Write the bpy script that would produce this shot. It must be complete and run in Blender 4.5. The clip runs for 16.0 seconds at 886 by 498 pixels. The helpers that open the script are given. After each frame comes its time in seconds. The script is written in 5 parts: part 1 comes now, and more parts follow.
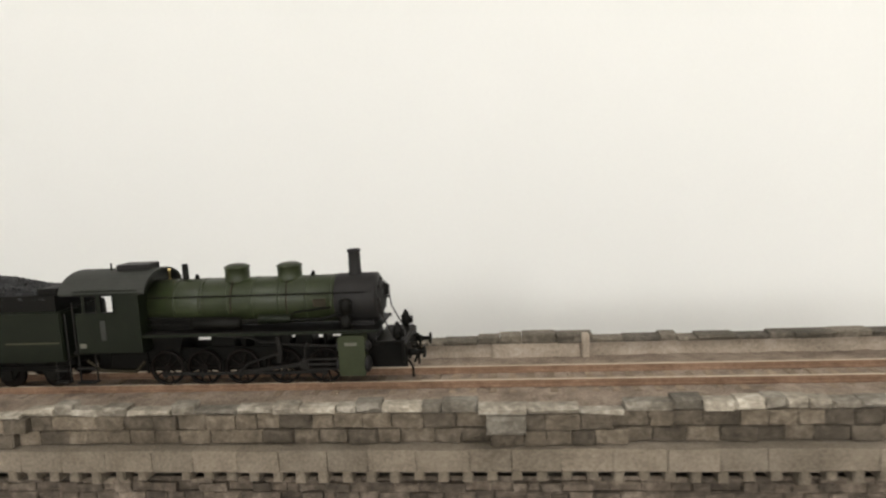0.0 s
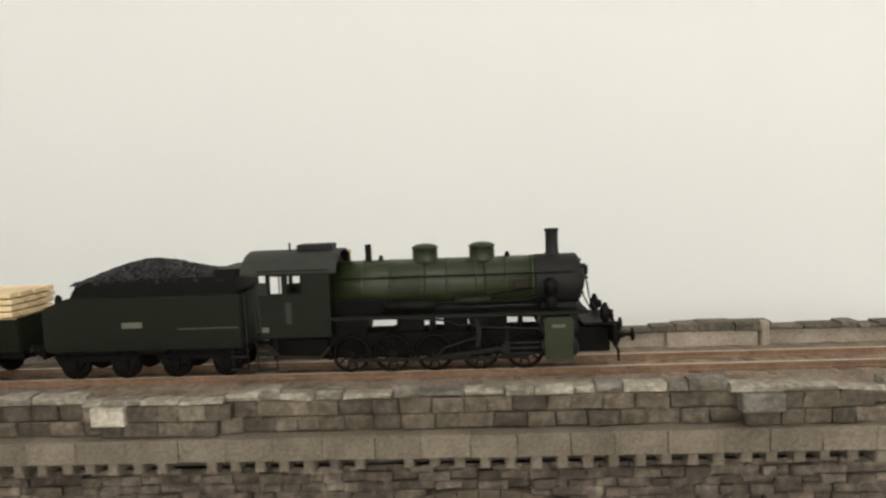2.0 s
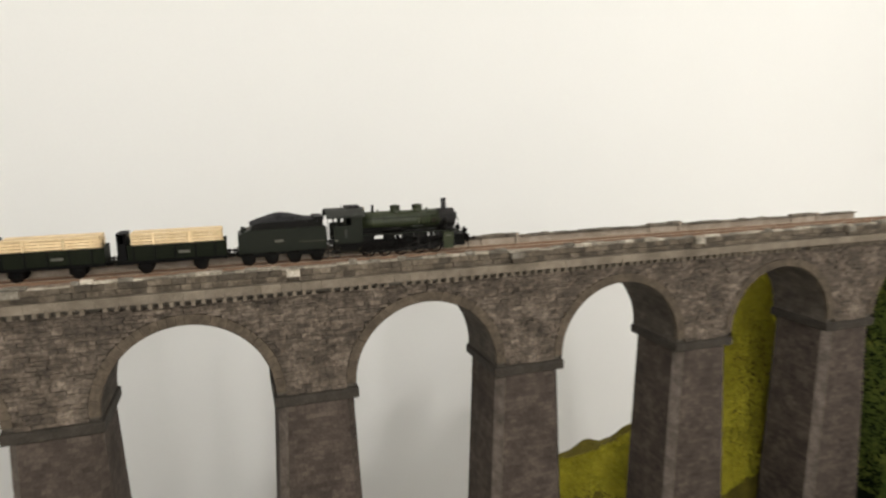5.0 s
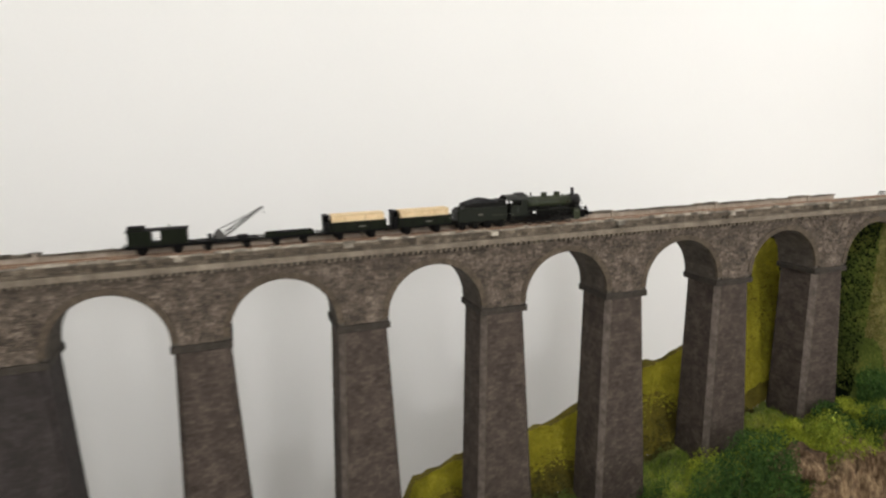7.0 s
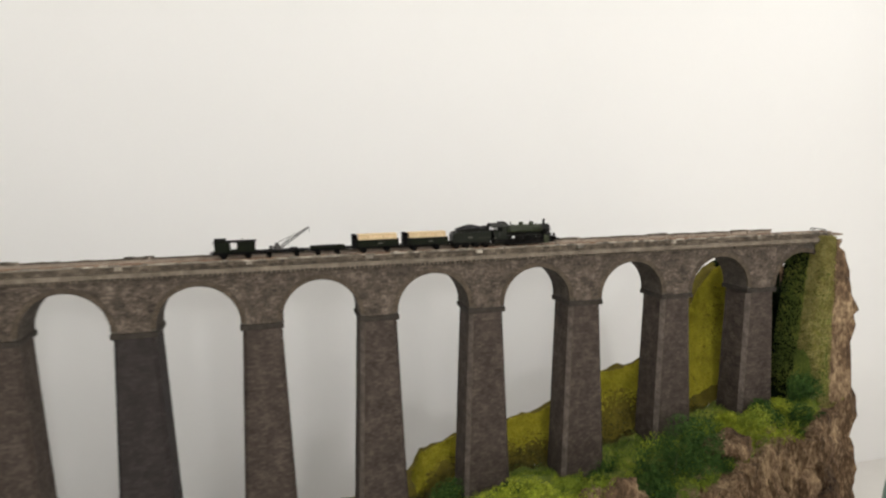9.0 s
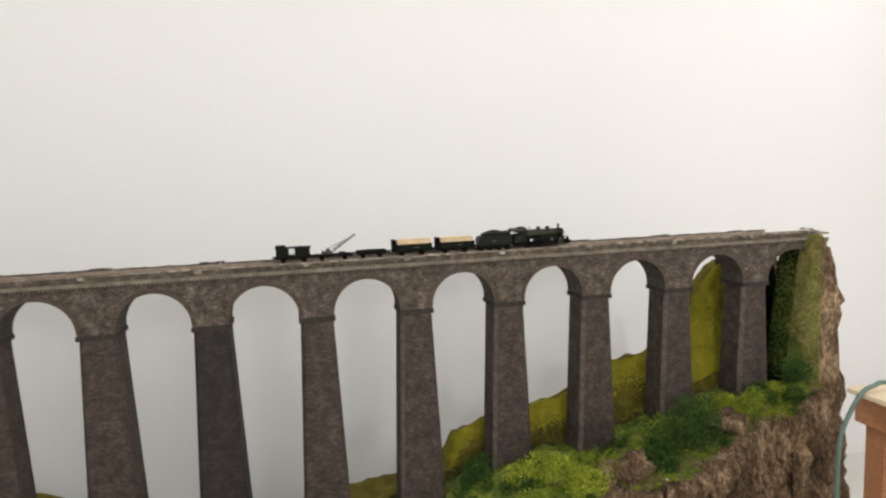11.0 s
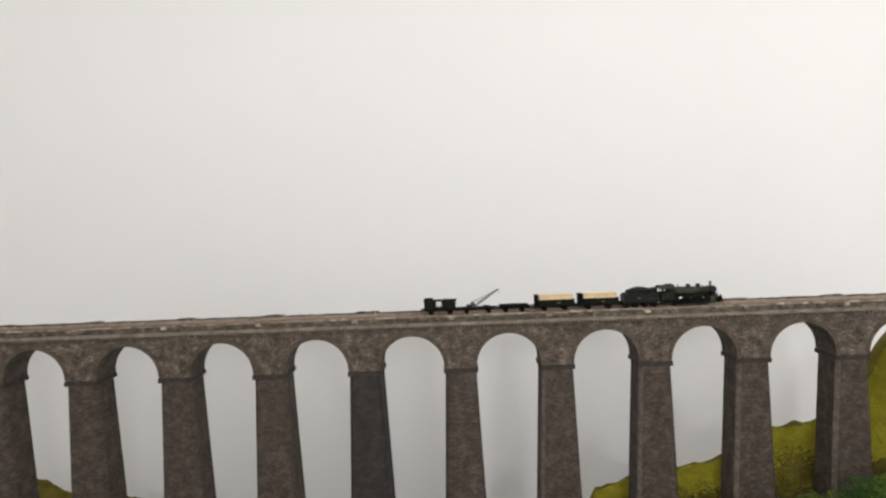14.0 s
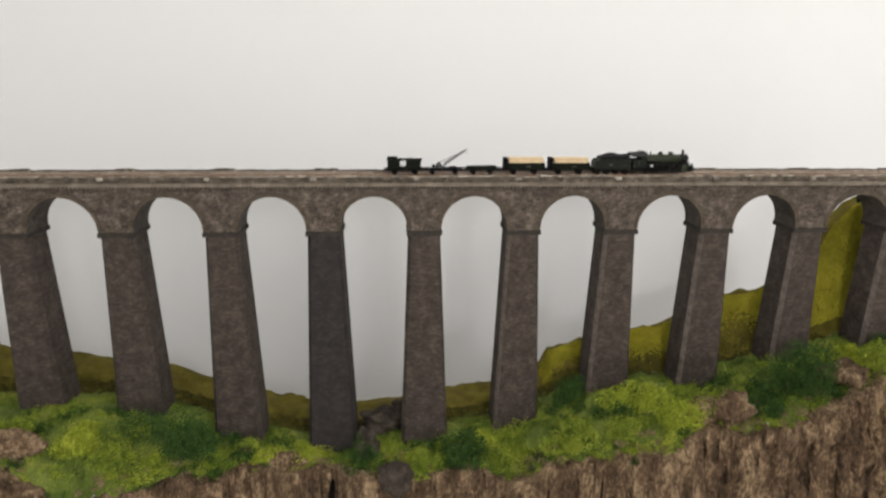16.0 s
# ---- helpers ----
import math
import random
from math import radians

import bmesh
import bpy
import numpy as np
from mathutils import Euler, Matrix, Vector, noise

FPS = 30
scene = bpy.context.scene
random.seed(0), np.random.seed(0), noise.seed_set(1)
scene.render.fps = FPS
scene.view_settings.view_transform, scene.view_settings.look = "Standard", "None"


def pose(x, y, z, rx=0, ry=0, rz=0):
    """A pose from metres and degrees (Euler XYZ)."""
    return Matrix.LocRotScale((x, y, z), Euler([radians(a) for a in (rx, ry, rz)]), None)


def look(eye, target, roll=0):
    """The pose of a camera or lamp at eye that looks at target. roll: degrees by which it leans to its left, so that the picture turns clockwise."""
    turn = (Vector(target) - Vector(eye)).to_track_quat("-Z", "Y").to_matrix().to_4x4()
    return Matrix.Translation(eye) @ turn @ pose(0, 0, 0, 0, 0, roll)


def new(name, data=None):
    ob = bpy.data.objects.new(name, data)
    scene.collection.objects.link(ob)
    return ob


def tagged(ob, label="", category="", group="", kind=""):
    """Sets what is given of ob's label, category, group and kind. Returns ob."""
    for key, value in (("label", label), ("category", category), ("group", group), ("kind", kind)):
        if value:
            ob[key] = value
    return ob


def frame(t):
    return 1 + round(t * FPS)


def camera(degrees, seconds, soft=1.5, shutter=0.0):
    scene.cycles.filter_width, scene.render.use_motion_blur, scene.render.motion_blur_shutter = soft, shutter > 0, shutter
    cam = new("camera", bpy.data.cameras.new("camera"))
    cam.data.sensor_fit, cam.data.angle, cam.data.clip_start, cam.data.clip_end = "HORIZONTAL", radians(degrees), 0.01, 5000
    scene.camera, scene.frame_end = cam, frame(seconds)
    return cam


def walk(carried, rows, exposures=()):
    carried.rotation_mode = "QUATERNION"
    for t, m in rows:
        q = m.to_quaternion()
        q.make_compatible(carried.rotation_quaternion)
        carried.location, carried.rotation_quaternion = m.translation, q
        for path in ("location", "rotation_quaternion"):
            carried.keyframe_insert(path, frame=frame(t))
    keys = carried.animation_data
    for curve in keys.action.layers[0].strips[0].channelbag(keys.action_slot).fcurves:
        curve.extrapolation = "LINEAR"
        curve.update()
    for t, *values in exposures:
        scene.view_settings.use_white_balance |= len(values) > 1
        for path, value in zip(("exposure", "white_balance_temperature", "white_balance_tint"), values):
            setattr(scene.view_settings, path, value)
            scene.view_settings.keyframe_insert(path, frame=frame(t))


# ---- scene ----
# ---- camera ----
cam = camera(69.25, 16.0, soft=2.3, shutter=0.9)
walk(cam, (
    (0, look((0.5766, -0.2039, 0.1966), (0.4757, 0.7836, 0.0752), -2.79)),
    (0.5, look((0.5628, -0.1970, 0.1892), (0.4610, 0.7921, 0.0829), -2.92)),
    (1, look((0.5275, -0.1981, 0.1892), (0.4361, 0.7920, 0.0826), -2.34)),
    (1.5, look((0.5060, -0.1973, 0.1854), (0.4190, 0.7943, 0.0901), -2.41)),
    (2, look((0.4872, -0.2022, 0.1815), (0.4360, 0.7931, 0.0989), -2.27)),
    (2.5, look((0.4733, -0.2145, 0.1757), (0.4600, 0.7833, 0.1114), -1.95)),
    (3, look((0.4483, -0.2480, 0.1807), (0.5436, 0.7453, 0.1148), -1.38)),
    (3.5, look((0.3945, -0.3089, 0.1828), (0.6038, 0.6661, 0.1087), -1.91)),
    (4, look((0.3424, -0.3986, 0.1866), (0.6151, 0.5578, 0.0818), -0.79)),
    (4.5, look((0.3215, -0.4719, 0.1989), (0.6160, 0.4745, 0.0663), -1.50)),
    (5, look((0.3249, -0.5507, 0.2242), (0.6255, 0.3880, 0.0550), -1.09)),
    (7.5, look((-0.0205, -0.9049, 0.2743), (0.2841, 0.0300, 0.0921), -1.79)),
    (8, look((-0.0219, -0.9782, 0.2949), (0.2871, -0.0368, 0.1595), -1.54)),
    (8.5, look((0.0139, -1.0595, 0.3016), (0.3079, -0.1142, 0.1601), -1.05)),
    (9, look((0.0025, -1.1501, 0.2715), (0.2479, -0.1888, 0.1462), -0.90)),
    (11.5, look((-0.0673, -1.3293, 0.2917), (0.1398, -0.3573, 0.1803), -2.37)),
    (12, look((-0.0398, -1.3321, 0.3087), (0.0858, -0.3483, 0.1806), -0.61)),
    (12.5, look((0.0008, -1.3717, 0.3075), (0.0324, -0.3787, 0.1930), -1.55)),
    (13, look((-0.0201, -1.3815, 0.2992), (-0.0253, -0.3856, 0.2091), -1.64)),
    (13.5, look((-0.0261, -1.3799, 0.3200), (-0.0497, -0.3831, 0.2442), -2.16)),
    (14, look((-0.0270, -1.3652, 0.3370), (-0.0531, -0.3670, 0.2829), -2.35)),
    (14.5, look((-0.0338, -1.3305, 0.3449), (-0.0446, -0.3363, 0.2380), -1.97)),
    (15, look((-0.0545, -1.2980, 0.3533), (-0.0247, -0.3137, 0.1794), -1.04)),
    (15.5, look((-0.0762, -1.2858, 0.3481), (-0.0116, -0.3176, 0.1062), 0.64)),
    (16, look((-0.0747, -1.2936, 0.3291), (-0.0161, -0.3326, 0.0588), 0.43)),
), exposures=((0,0.22,6470,9),(1.5,0.22,6540,8),(2,0.06,6560,7),(3.5,0.08,6620,8),(5,0.13,6560,9),(7.5,0.16,6330,11),(9,0.06,6420,11),(13,0.06,6240,12),(15,0.02,6240,12),(16,0.12,6250,12),))

# ---- sizes, in metres ----
S = 0.208            # spacing of the piers
PW = 0.0695          # pier width at the springing
DEEP = 0.0815        # width of the viaduct
RAD = (S - PW) / 2   # arch radius
TRACK_Y = 0.0427     # centre line of the track
RAIL_Z = 0.1162      # top of the rails
TRAIN_X = 0.516      # chimney of the locomotive
ARC_Z = 0.0085       # height at which the half-round of an arch starts
BAYS = range(-7, 6)  # bay k lies right of the pier whose right edge is at k * S
X_LEFT, X_RIGHT = -1.525, 1.176
WALL_Y = 0.85

# ---- light ----
world = bpy.data.worlds.new("room_air")
scene.world = world
world.use_nodes = True
world.node_tree.nodes["Background"].inputs[0].default_value = (1, 0.97, 0.92, 1)
world.node_tree.nodes["Background"].inputs[1].default_value = 0.3


def assumed_lamp(x, y, z, watts, size, colour):
    data = bpy.data.lights.new("assumed_bulb", "POINT")
    data.energy, data.shadow_soft_size, data.color = watts, size, colour
    ob = new("assumed_bulb_light", data)
    ob.location = (x, y, z)
    return ob


# assumed lamps, all out of view, placed to even out the light
LAMPS = ((-1.0, -2.2, 0.60, 12, 0.1), (0.35, -2.3, 0.60, 40, 0.1), (1.6, -2.2, 0.60, 39, 0.1), (-1.3, -0.75, 1.25, 9.5, 0.12), (0.3, -0.8, 1.25, 11.5, 0.12), (1.7, -0.75, 1.25, 12, 0.12), (2.05, 0.15, 1.08, 2.6, 0.1))
for lx, ly, lz, lw, ls in LAMPS:
    assumed_lamp(lx, ly, lz, lw, ls, (1.0, 0.985, 0.955))

# ---- materials ----
def ramp(nt, fac, stops):
    n = nt.nodes.new("ShaderNodeValToRGB")
    el = n.color_ramp.elements
    while len(el) < len(stops):
        el.new(0.5)
    for e, (p, c) in zip(el, stops):
        e.position, e.color = p, (*c, 1)
    nt.links.new(fac, n.inputs[0])
    return n.outputs[0]


def noise_node(nt, vec, scale, detail=6, rough=0.6):
    n = nt.nodes.new("ShaderNodeTexNoise")
    n.inputs["Scale"].default_value, n.inputs["Detail"].default_value, n.inputs["Roughness"].default_value = scale, detail, rough
    nt.links.new(vec, n.inputs["Vector"])
    return n.outputs["Fac"]


def mixed(nt, kind, fac, a, b):
    n = nt.nodes.new("ShaderNodeMix")
    n.data_type, n.blend_type = "RGBA", kind
    for sock, v in ((n.inputs[0], fac), (n.inputs[6], a), (n.inputs[7], b)):
        if isinstance(v, (int, float)):
            sock.default_value = v
        elif isinstance(v, tuple):
            sock.default_value = (*v, 1)
        else:
            nt.links.new(v, sock)
    return n.outputs[2]


def math_node(nt, op, a, b):
    n = nt.nodes.new("ShaderNodeMath")
    n.operation = op
    for sock, v in ((n.inputs[0], a), (n.inputs[1], b)):
        if isinstance(v, (int, float)):
            sock.default_value = v
        else:
            nt.links.new(v, sock)
    return n.outputs[0]


def start(name, rough=0.8, metal=0.0, spec=0.3):
    m = bpy.data.materials.new(name)
    m.use_nodes = True
    nt = m.node_tree
    b = nt.nodes["Principled BSDF"]
    b.inputs["Roughness"].default_value, b.inputs["Metallic"].default_value = rough, metal
    b.inputs["Specular IOR Level"].default_value = spec
    co = nt.nodes.new("ShaderNodeTexCoord").outputs["Object"]
    return m, nt, b, co


def bump(nt, b, height, dist, strength=1.0):
    n = nt.nodes.new("ShaderNodeBump")
    n.inputs["Distance"].default_value, n.inputs["Strength"].default_value = dist, strength
    nt.links.new(height, n.inputs["Height"])
    nt.links.new(n.outputs[0], b.inputs["Normal"])


def grainy(name, dark, mid, light, fine=900, coarse=60, rough=0.85, relief=0.0006, metal=0.0, spread=0.0, spec=0.3, upright=1.0):
    """Noise at two scales between three colours; spread: how far pieces differ in tone."""
    m, nt, b, co = start(name, rough, metal, spec)
    g = nt.nodes.new("ShaderNodeNewGeometry").outputs["Position"]
    if upright != 1.0:
        vm = nt.nodes.new("ShaderNodeVectorMath")
        vm.operation = "MULTIPLY"
        vm.inputs[1].default_value = (1, 1, upright)
        nt.links.new(g, vm.inputs[0])
        g = vm.outputs[0]
    a = noise_node(nt, g, fine, 5, 0.65)
    c = noise_node(nt, g, coarse, 4, 0.55)
    f = math_node(nt, "ADD", math_node(nt, "MULTIPLY", a, 0.5), math_node(nt, "MULTIPLY", c, 0.5))
    col = ramp(nt, f, ((0.34, dark), (0.5, mid), (0.66, light)))
    if spread:
        info = nt.nodes.new("ShaderNodeObjectInfo").outputs["Random"]
        isl = nt.nodes.new("ShaderNodeNewGeometry").outputs["Random Per Island"]
        r = math_node(nt, "FRACT", math_node(nt, "ADD", info, isl), 0.0)
        k = math_node(nt, "ADD", math_node(nt, "MULTIPLY", r, 2 * spread), 1.0 - spread)
        comb = nt.nodes.new("ShaderNodeCombineColor")
        for i in range(3):
            nt.links.new(k, comb.inputs[i])
        col = mixed(nt, "MULTIPLY", 1.0, col, comb.outputs[0])
    nt.links.new(col, b.inputs["Base Color"])
    if relief:
        bump(nt, b, a, relief)
    return m


def coursed(name, dark, mid, light, joint, w=0.011, h=0.0052, relief=0.0009):
    """Coursed small masonry on upright faces, with a worn, uneven relief."""
    m, nt, b, co = start(name, 0.9, 0.0, 0.2)
    g = nt.nodes.new("ShaderNodeNewGeometry").outputs["Position"]
    sep = nt.nodes.new("ShaderNodeSeparateXYZ")
    nt.links.new(g, sep.inputs[0])
    com = nt.nodes.new("ShaderNodeCombineXYZ")
    wob = math_node(nt, "MULTIPLY", noise_node(nt, g, 120, 3), 0.006)
    nt.links.new(math_node(nt, "ADD", math_node(nt, "ADD", sep.outputs[0], sep.outputs[1]), wob), com.inputs[0])
    nt.links.new(math_node(nt, "ADD", sep.outputs[2], math_node(nt, "MULTIPLY", wob, 0.6)), com.inputs[1])
    br = nt.nodes.new("ShaderNodeTexBrick")
    br.offset, br.squash, br.squash_frequency = 0.5, 0.75, 3
    br.inputs["Scale"].default_value = 1
    br.inputs["Brick Width"].default_value, br.inputs["Row Height"].default_value = w, h
    br.inputs["Mortar Size"].default_value, br.inputs["Mortar Smooth"].default_value = h * 0.07, 0.9
    br.inputs["Color1"].default_value = (0.25, 0.25, 0.25, 1)
    br.inputs["Color2"].default_value = (0.75, 0.75, 0.75, 1)
    br.inputs["Mortar"].default_value = (0.5, 0.5, 0.5, 1)
    nt.links.new(com.outputs[0], br.inputs["Vector"])
    a = noise_node(nt, g, 420, 5, 0.6)
    c = noise_node(nt, g, 38, 5, 0.6)
    f = math_node(nt, "ADD", math_node(nt, "MULTIPLY", a, 0.30), math_node(nt, "MULTIPLY", c, 0.46))
    f = math_node(nt, "ADD", f, math_node(nt, "MULTIPLY", br.outputs["Color"], 0.24))
    col = ramp(nt, f, ((0.36, dark), (0.5, mid), (0.64, light)))
    col = mixed(nt, "MIX", math_node(nt, "MULTIPLY", br.outputs["Fac"], 0.6), col, joint)
    nt.links.new(col, b.inputs["Base Color"])
    ht = math_node(nt, "SUBTRACT", a, math_node(nt, "MULTIPLY", br.outputs["Fac"], 0.35))
    bump(nt, b, ht, relief)
    return m


def plain_paint(name, colour, rough, metal=0.0, var=0.12, scale=250, relief=0.00005, spec=0.3):
    d = tuple(c * (1 - var) for c in colour)
    l = tuple(min(1, c * (1 + var)) for c in colour)
    return grainy(name, d, colour, l, fine=scale * 6, coarse=scale, rough=rough, relief=relief, metal=metal, spec=spec)


wall_paint = grainy("wall_paint", (0.85, 0.845, 0.825), (0.86, 0.855, 0.835), (0.87, 0.865, 0.845), fine=160, coarse=1.5, rough=0.92, relief=0.0002, spec=0.1)
room_paint = grainy("room_paint", (0.72, 0.71, 0.69), (0.74, 0.73, 0.71), (0.76, 0.75, 0.73), fine=40, coarse=2, rough=0.95, relief=0.0)
# floor kept pale so that it bounces light up at the wall
floor_mat = grainy("bounce_floor", (0.68, 0.66, 0.62), (0.73, 0.71, 0.67), (0.78, 0.76, 0.72), fine=300, coarse=5, rough=0.95)
parapet_stone = grainy("parapet_stone", (0.03869, 0.02983, 0.0205), (0.09012, 0.07172, 0.0513), (0.1717, 0.141, 0.108), 420, 60, spread=0.42, relief=0.0012)
sand_wall = grainy("sand_wall", (0.1965, 0.1565, 0.117), (0.329, 0.2707, 0.2115), (0.4529, 0.3849, 0.3195), 800, 60, relief=0.0008)
cap_stone = grainy("cap_stone", (0.09632, 0.08112, 0.06164), (0.219, 0.1916, 0.1524), (0.4379, 0.397, 0.3332), 400, 70, spread=0.5, relief=0.001)
cornice_stone = grainy("cornice_stone", (0.09219, 0.07443, 0.05416), (0.1533, 0.126, 0.09495), (0.2183, 0.1838, 0.1443), 900, 60, spread=0.15, relief=0.0006)
spandrel_stone = grainy("spandrel_stone", (0.0275, 0.0212, 0.0158), (0.084, 0.0655, 0.0495), (0.205, 0.166, 0.131), 260, 45, spread=0.32, relief=0.0012)
ring_stone = grainy("ring_stone", (0.03488, 0.02618, 0.01737), (0.06772, 0.05141, 0.03567), (0.121, 0.09413, 0.0675), 300, 60, spread=0.10, relief=0.0007)
mortar = grainy("mortar", (0.045, 0.038, 0.029), (0.08, 0.069, 0.054), (0.12, 0.105, 0.085), 900, 80)
rear_stone = grainy("rear_stone", (0.0448, 0.0382, 0.0276), (0.0952, 0.0806, 0.0604), (0.2128, 0.1802, 0.1431), 420, 60, spread=0.4, relief=0.001)
pier_stone = coursed("pier_stone", (0.02964, 0.02255, 0.01806), (0.05712, 0.04407, 0.03537), (0.1009, 0.07937, 0.0652), (0.0396, 0.03037, 0.02475), w=0.009, h=0.0045)
# dark brown ledge stone, with the shadow line below it put into the colour
impost_stone = grainy("impost_stone", (0.01615, 0.01304, 0.009546), (0.03009, 0.02448, 0.01865), (0.05491, 0.04512, 0.03522), 500, 60, relief=0.0006)
# paler stone for highlights painted on the piers' left front chamfers
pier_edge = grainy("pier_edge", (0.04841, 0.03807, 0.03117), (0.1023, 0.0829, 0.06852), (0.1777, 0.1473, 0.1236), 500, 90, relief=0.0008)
slate_pier = coursed("slate_pier", (0.0198, 0.0164, 0.01507), (0.0297, 0.02477, 0.02327), (0.0495, 0.04215, 0.03917), (0.02475, 0.02058, 0.01913), relief=0.0004)
soffit_stone = coursed("soffit_stone", (0.03676, 0.0299, 0.02418), (0.06697, 0.05605, 0.04554), (0.1103, 0.09361, 0.07692), (0.04085, 0.03374, 0.02708))
ballast = grainy("ballast", (0.1148, 0.08559, 0.06151), (0.2384, 0.1834, 0.1395), (0.3885, 0.3175, 0.2525), 1100, 120, relief=0.0009)
rail_rust = grainy("rail_rust", (0.13, 0.075, 0.045), (0.20, 0.12, 0.075), (0.28, 0.18, 0.12), 600, 90, rough=0.6)
rail_bright = plain_paint("rail_bright", (0.47, 0.38, 0.28), 0.4, 0.6)
sleeper_wood = grainy("sleeper_wood", (0.1355, 0.0989, 0.0662), (0.2275, 0.17, 0.1187), (0.3194, 0.2524, 0.1837), 900, 150, spread=0.15)

loco_green = plain_paint("loco_green", (0.0062, 0.008, 0.004), 0.42, 0.0, 0.22, spec=0.14)
# the loco green again, lightened for the light on top of the boiler
boiler_lit_green = plain_paint("boiler_lit_green", (0.0196, 0.0246, 0.01), 0.38, 0.0, 0.22, spec=0.28)
light_green = plain_paint("light_green", (0.0312, 0.0361, 0.0189), 0.5, 0.0, 0.15, spec=0.12)
loco_black = plain_paint("loco_black", (0.0049, 0.0045, 0.0037), 0.5, 0.0, 0.3, spec=0.08)
smokebox_grey = plain_paint("smokebox_grey", (0.015, 0.014, 0.0135), 0.5, 0.0, 0.25, spec=0.12)
roof_grey = plain_paint("roof_grey", (0.0312, 0.032, 0.0279), 0.6, 0.0, 0.2, spec=0.15)
wheel_red = plain_paint("wheel_dark", (0.0058, 0.0042, 0.0034), 0.55, 0.0, 0.3, spec=0.08)
steel = plain_paint("steel", (0.018, 0.0165, 0.015), 0.45, 0.3, spec=0.1)
brass = plain_paint("brass", (0.50, 0.38, 0.18), 0.35, 0.9)
plate_pale = plain_paint("plate_pale", (0.10, 0.095, 0.075), 0.5)
copper = plain_paint("copper", (0.022, 0.018, 0.011), 0.5, 0.0, spec=0.1)
coal = grainy("coal", (0.0066, 0.0066, 0.007), (0.0197, 0.0197, 0.0205), (0.0492, 0.0492, 0.0508), 700, 200, rough=0.45, relief=0.0008, spread=0.3, spec=0.2)
line_gold = plain_paint("line_gold", (0.055, 0.052, 0.028), 0.5)
wagon_green = plain_paint("wagon_green", (0.0069, 0.0092, 0.0041), 0.6, 0.0, 0.25, spec=0.08)
wagon_black = plain_paint("wagon_black", (0.0037, 0.0034, 0.0033), 0.6, 0.0, 0.3, spec=0.08)
fresh_wood = grainy("fresh_wood", (0.54, 0.3887, 0.2103), (0.661, 0.4991, 0.2921), (0.7634, 0.6096, 0.3895), 500, 80, rough=0.7, relief=0.0002, spread=0.16)
lattice_grey = plain_paint("lattice_grey", (0.0697, 0.0656, 0.0615), 0.5, spec=0.2)

rock = grainy("bark_rock", (0.014, 0.00837, 0.0044), (0.135, 0.08556, 0.048), (0.47, 0.3395, 0.2), 170, 22, rough=0.85, relief=0.005, upright=0.4, spec=0.2)
dark_rock = grainy("dark_rock", (0.018, 0.013, 0.009), (0.045, 0.034, 0.024), (0.12, 0.095, 0.07), 300, 40, rough=0.9, relief=0.003)
soil = grainy("soil", (0.03675, 0.0504, 0.00924), (0.105, 0.1411, 0.02123), (0.252, 0.252, 0.0462), 260, 15, rough=0.95, relief=0.002)
olive_mat = grainy("olive_scatter", (0.06942, 0.05504, 0.0068), (0.1437, 0.1153, 0.0136), (0.2378, 0.1922, 0.0227), 500, 24, rough=0.95, relief=0.003)
yellow_scatter = grainy("yellow_scatter", (0.2788, 0.2479, 0.0192), (0.4362, 0.3895, 0.03156), (0.6059, 0.5429, 0.0564), 600, 30, rough=0.95, relief=0.001, spread=0.1)
# darker olive for the lower slope, part of its shade in the colour
olive_scatter = grainy("shaded_scatter", (0.04347, 0.03954, 0.0076), (0.08211, 0.07336, 0.0126), (0.1256, 0.1082, 0.0185), 600, 40, rough=0.95, relief=0.001, spread=0.12)
grass_mat = grainy("grass_blades", (0.05408, 0.09577, 0.0143), (0.1682, 0.2367, 0.02849), (0.3844, 0.3945, 0.05588), 60, 15, rough=0.85, relief=0.0, spread=0.35, spec=0.15)
leaf_dark = grainy("leaf_dark", (0.01332, 0.03324, 0.00715), (0.03876, 0.08316, 0.01617), (0.08868, 0.1441, 0.02849), 300, 40, rough=0.8, relief=0.0, spread=0.4, spec=0.15)
leaf_bright = grainy("leaf_bright", (0.0913, 0.1388, 0.01672), (0.2189, 0.2775, 0.02947), (0.4015, 0.4108, 0.05403), 300, 30, rough=0.8, relief=0.0, spread=0.35, spec=0.15)
leaf_lime = grainy("leaf_lime", (0.1428, 0.1951, 0.01771), (0.2985, 0.3536, 0.03102), (0.5193, 0.5365, 0.06655), 300, 30, rough=0.85, relief=0.0, spread=0.3, spec=0.15)
# dark green foliage with the shade of the last arch in its colour
leaf_shade = grainy("shaded_leaf", (0.0024, 0.0054, 0.0018), (0.0066, 0.0126, 0.0036), (0.0168, 0.027, 0.0078), 300, 40, rough=0.85, relief=0.0, spread=0.3, spec=0.1)
sandy = grainy("sandy_soil", (0.13, 0.09, 0.042), (0.25, 0.185, 0.095), (0.4, 0.31, 0.17), 300, 40, rough=0.95, relief=0.002, spread=0.25)
moss_pale = grainy("moss_pale", (0.1586, 0.1411, 0.0357), (0.2676, 0.2352, 0.0714), (0.4163, 0.3669, 0.1428), 300, 40, rough=0.95, relief=0.002, spread=0.25)
plywood = grainy("plywood", (0.55, 0.43, 0.28), (0.66, 0.54, 0.37), (0.75, 0.63, 0.46), 300, 20, rough=0.7)
board_brown = grainy("board_brown", (0.24, 0.10, 0.045), (0.34, 0.155, 0.07), (0.44, 0.22, 0.11), 200, 20, rough=0.6)
hose_green = plain_paint("hose_green", (0.10, 0.15, 0.12), 0.5)
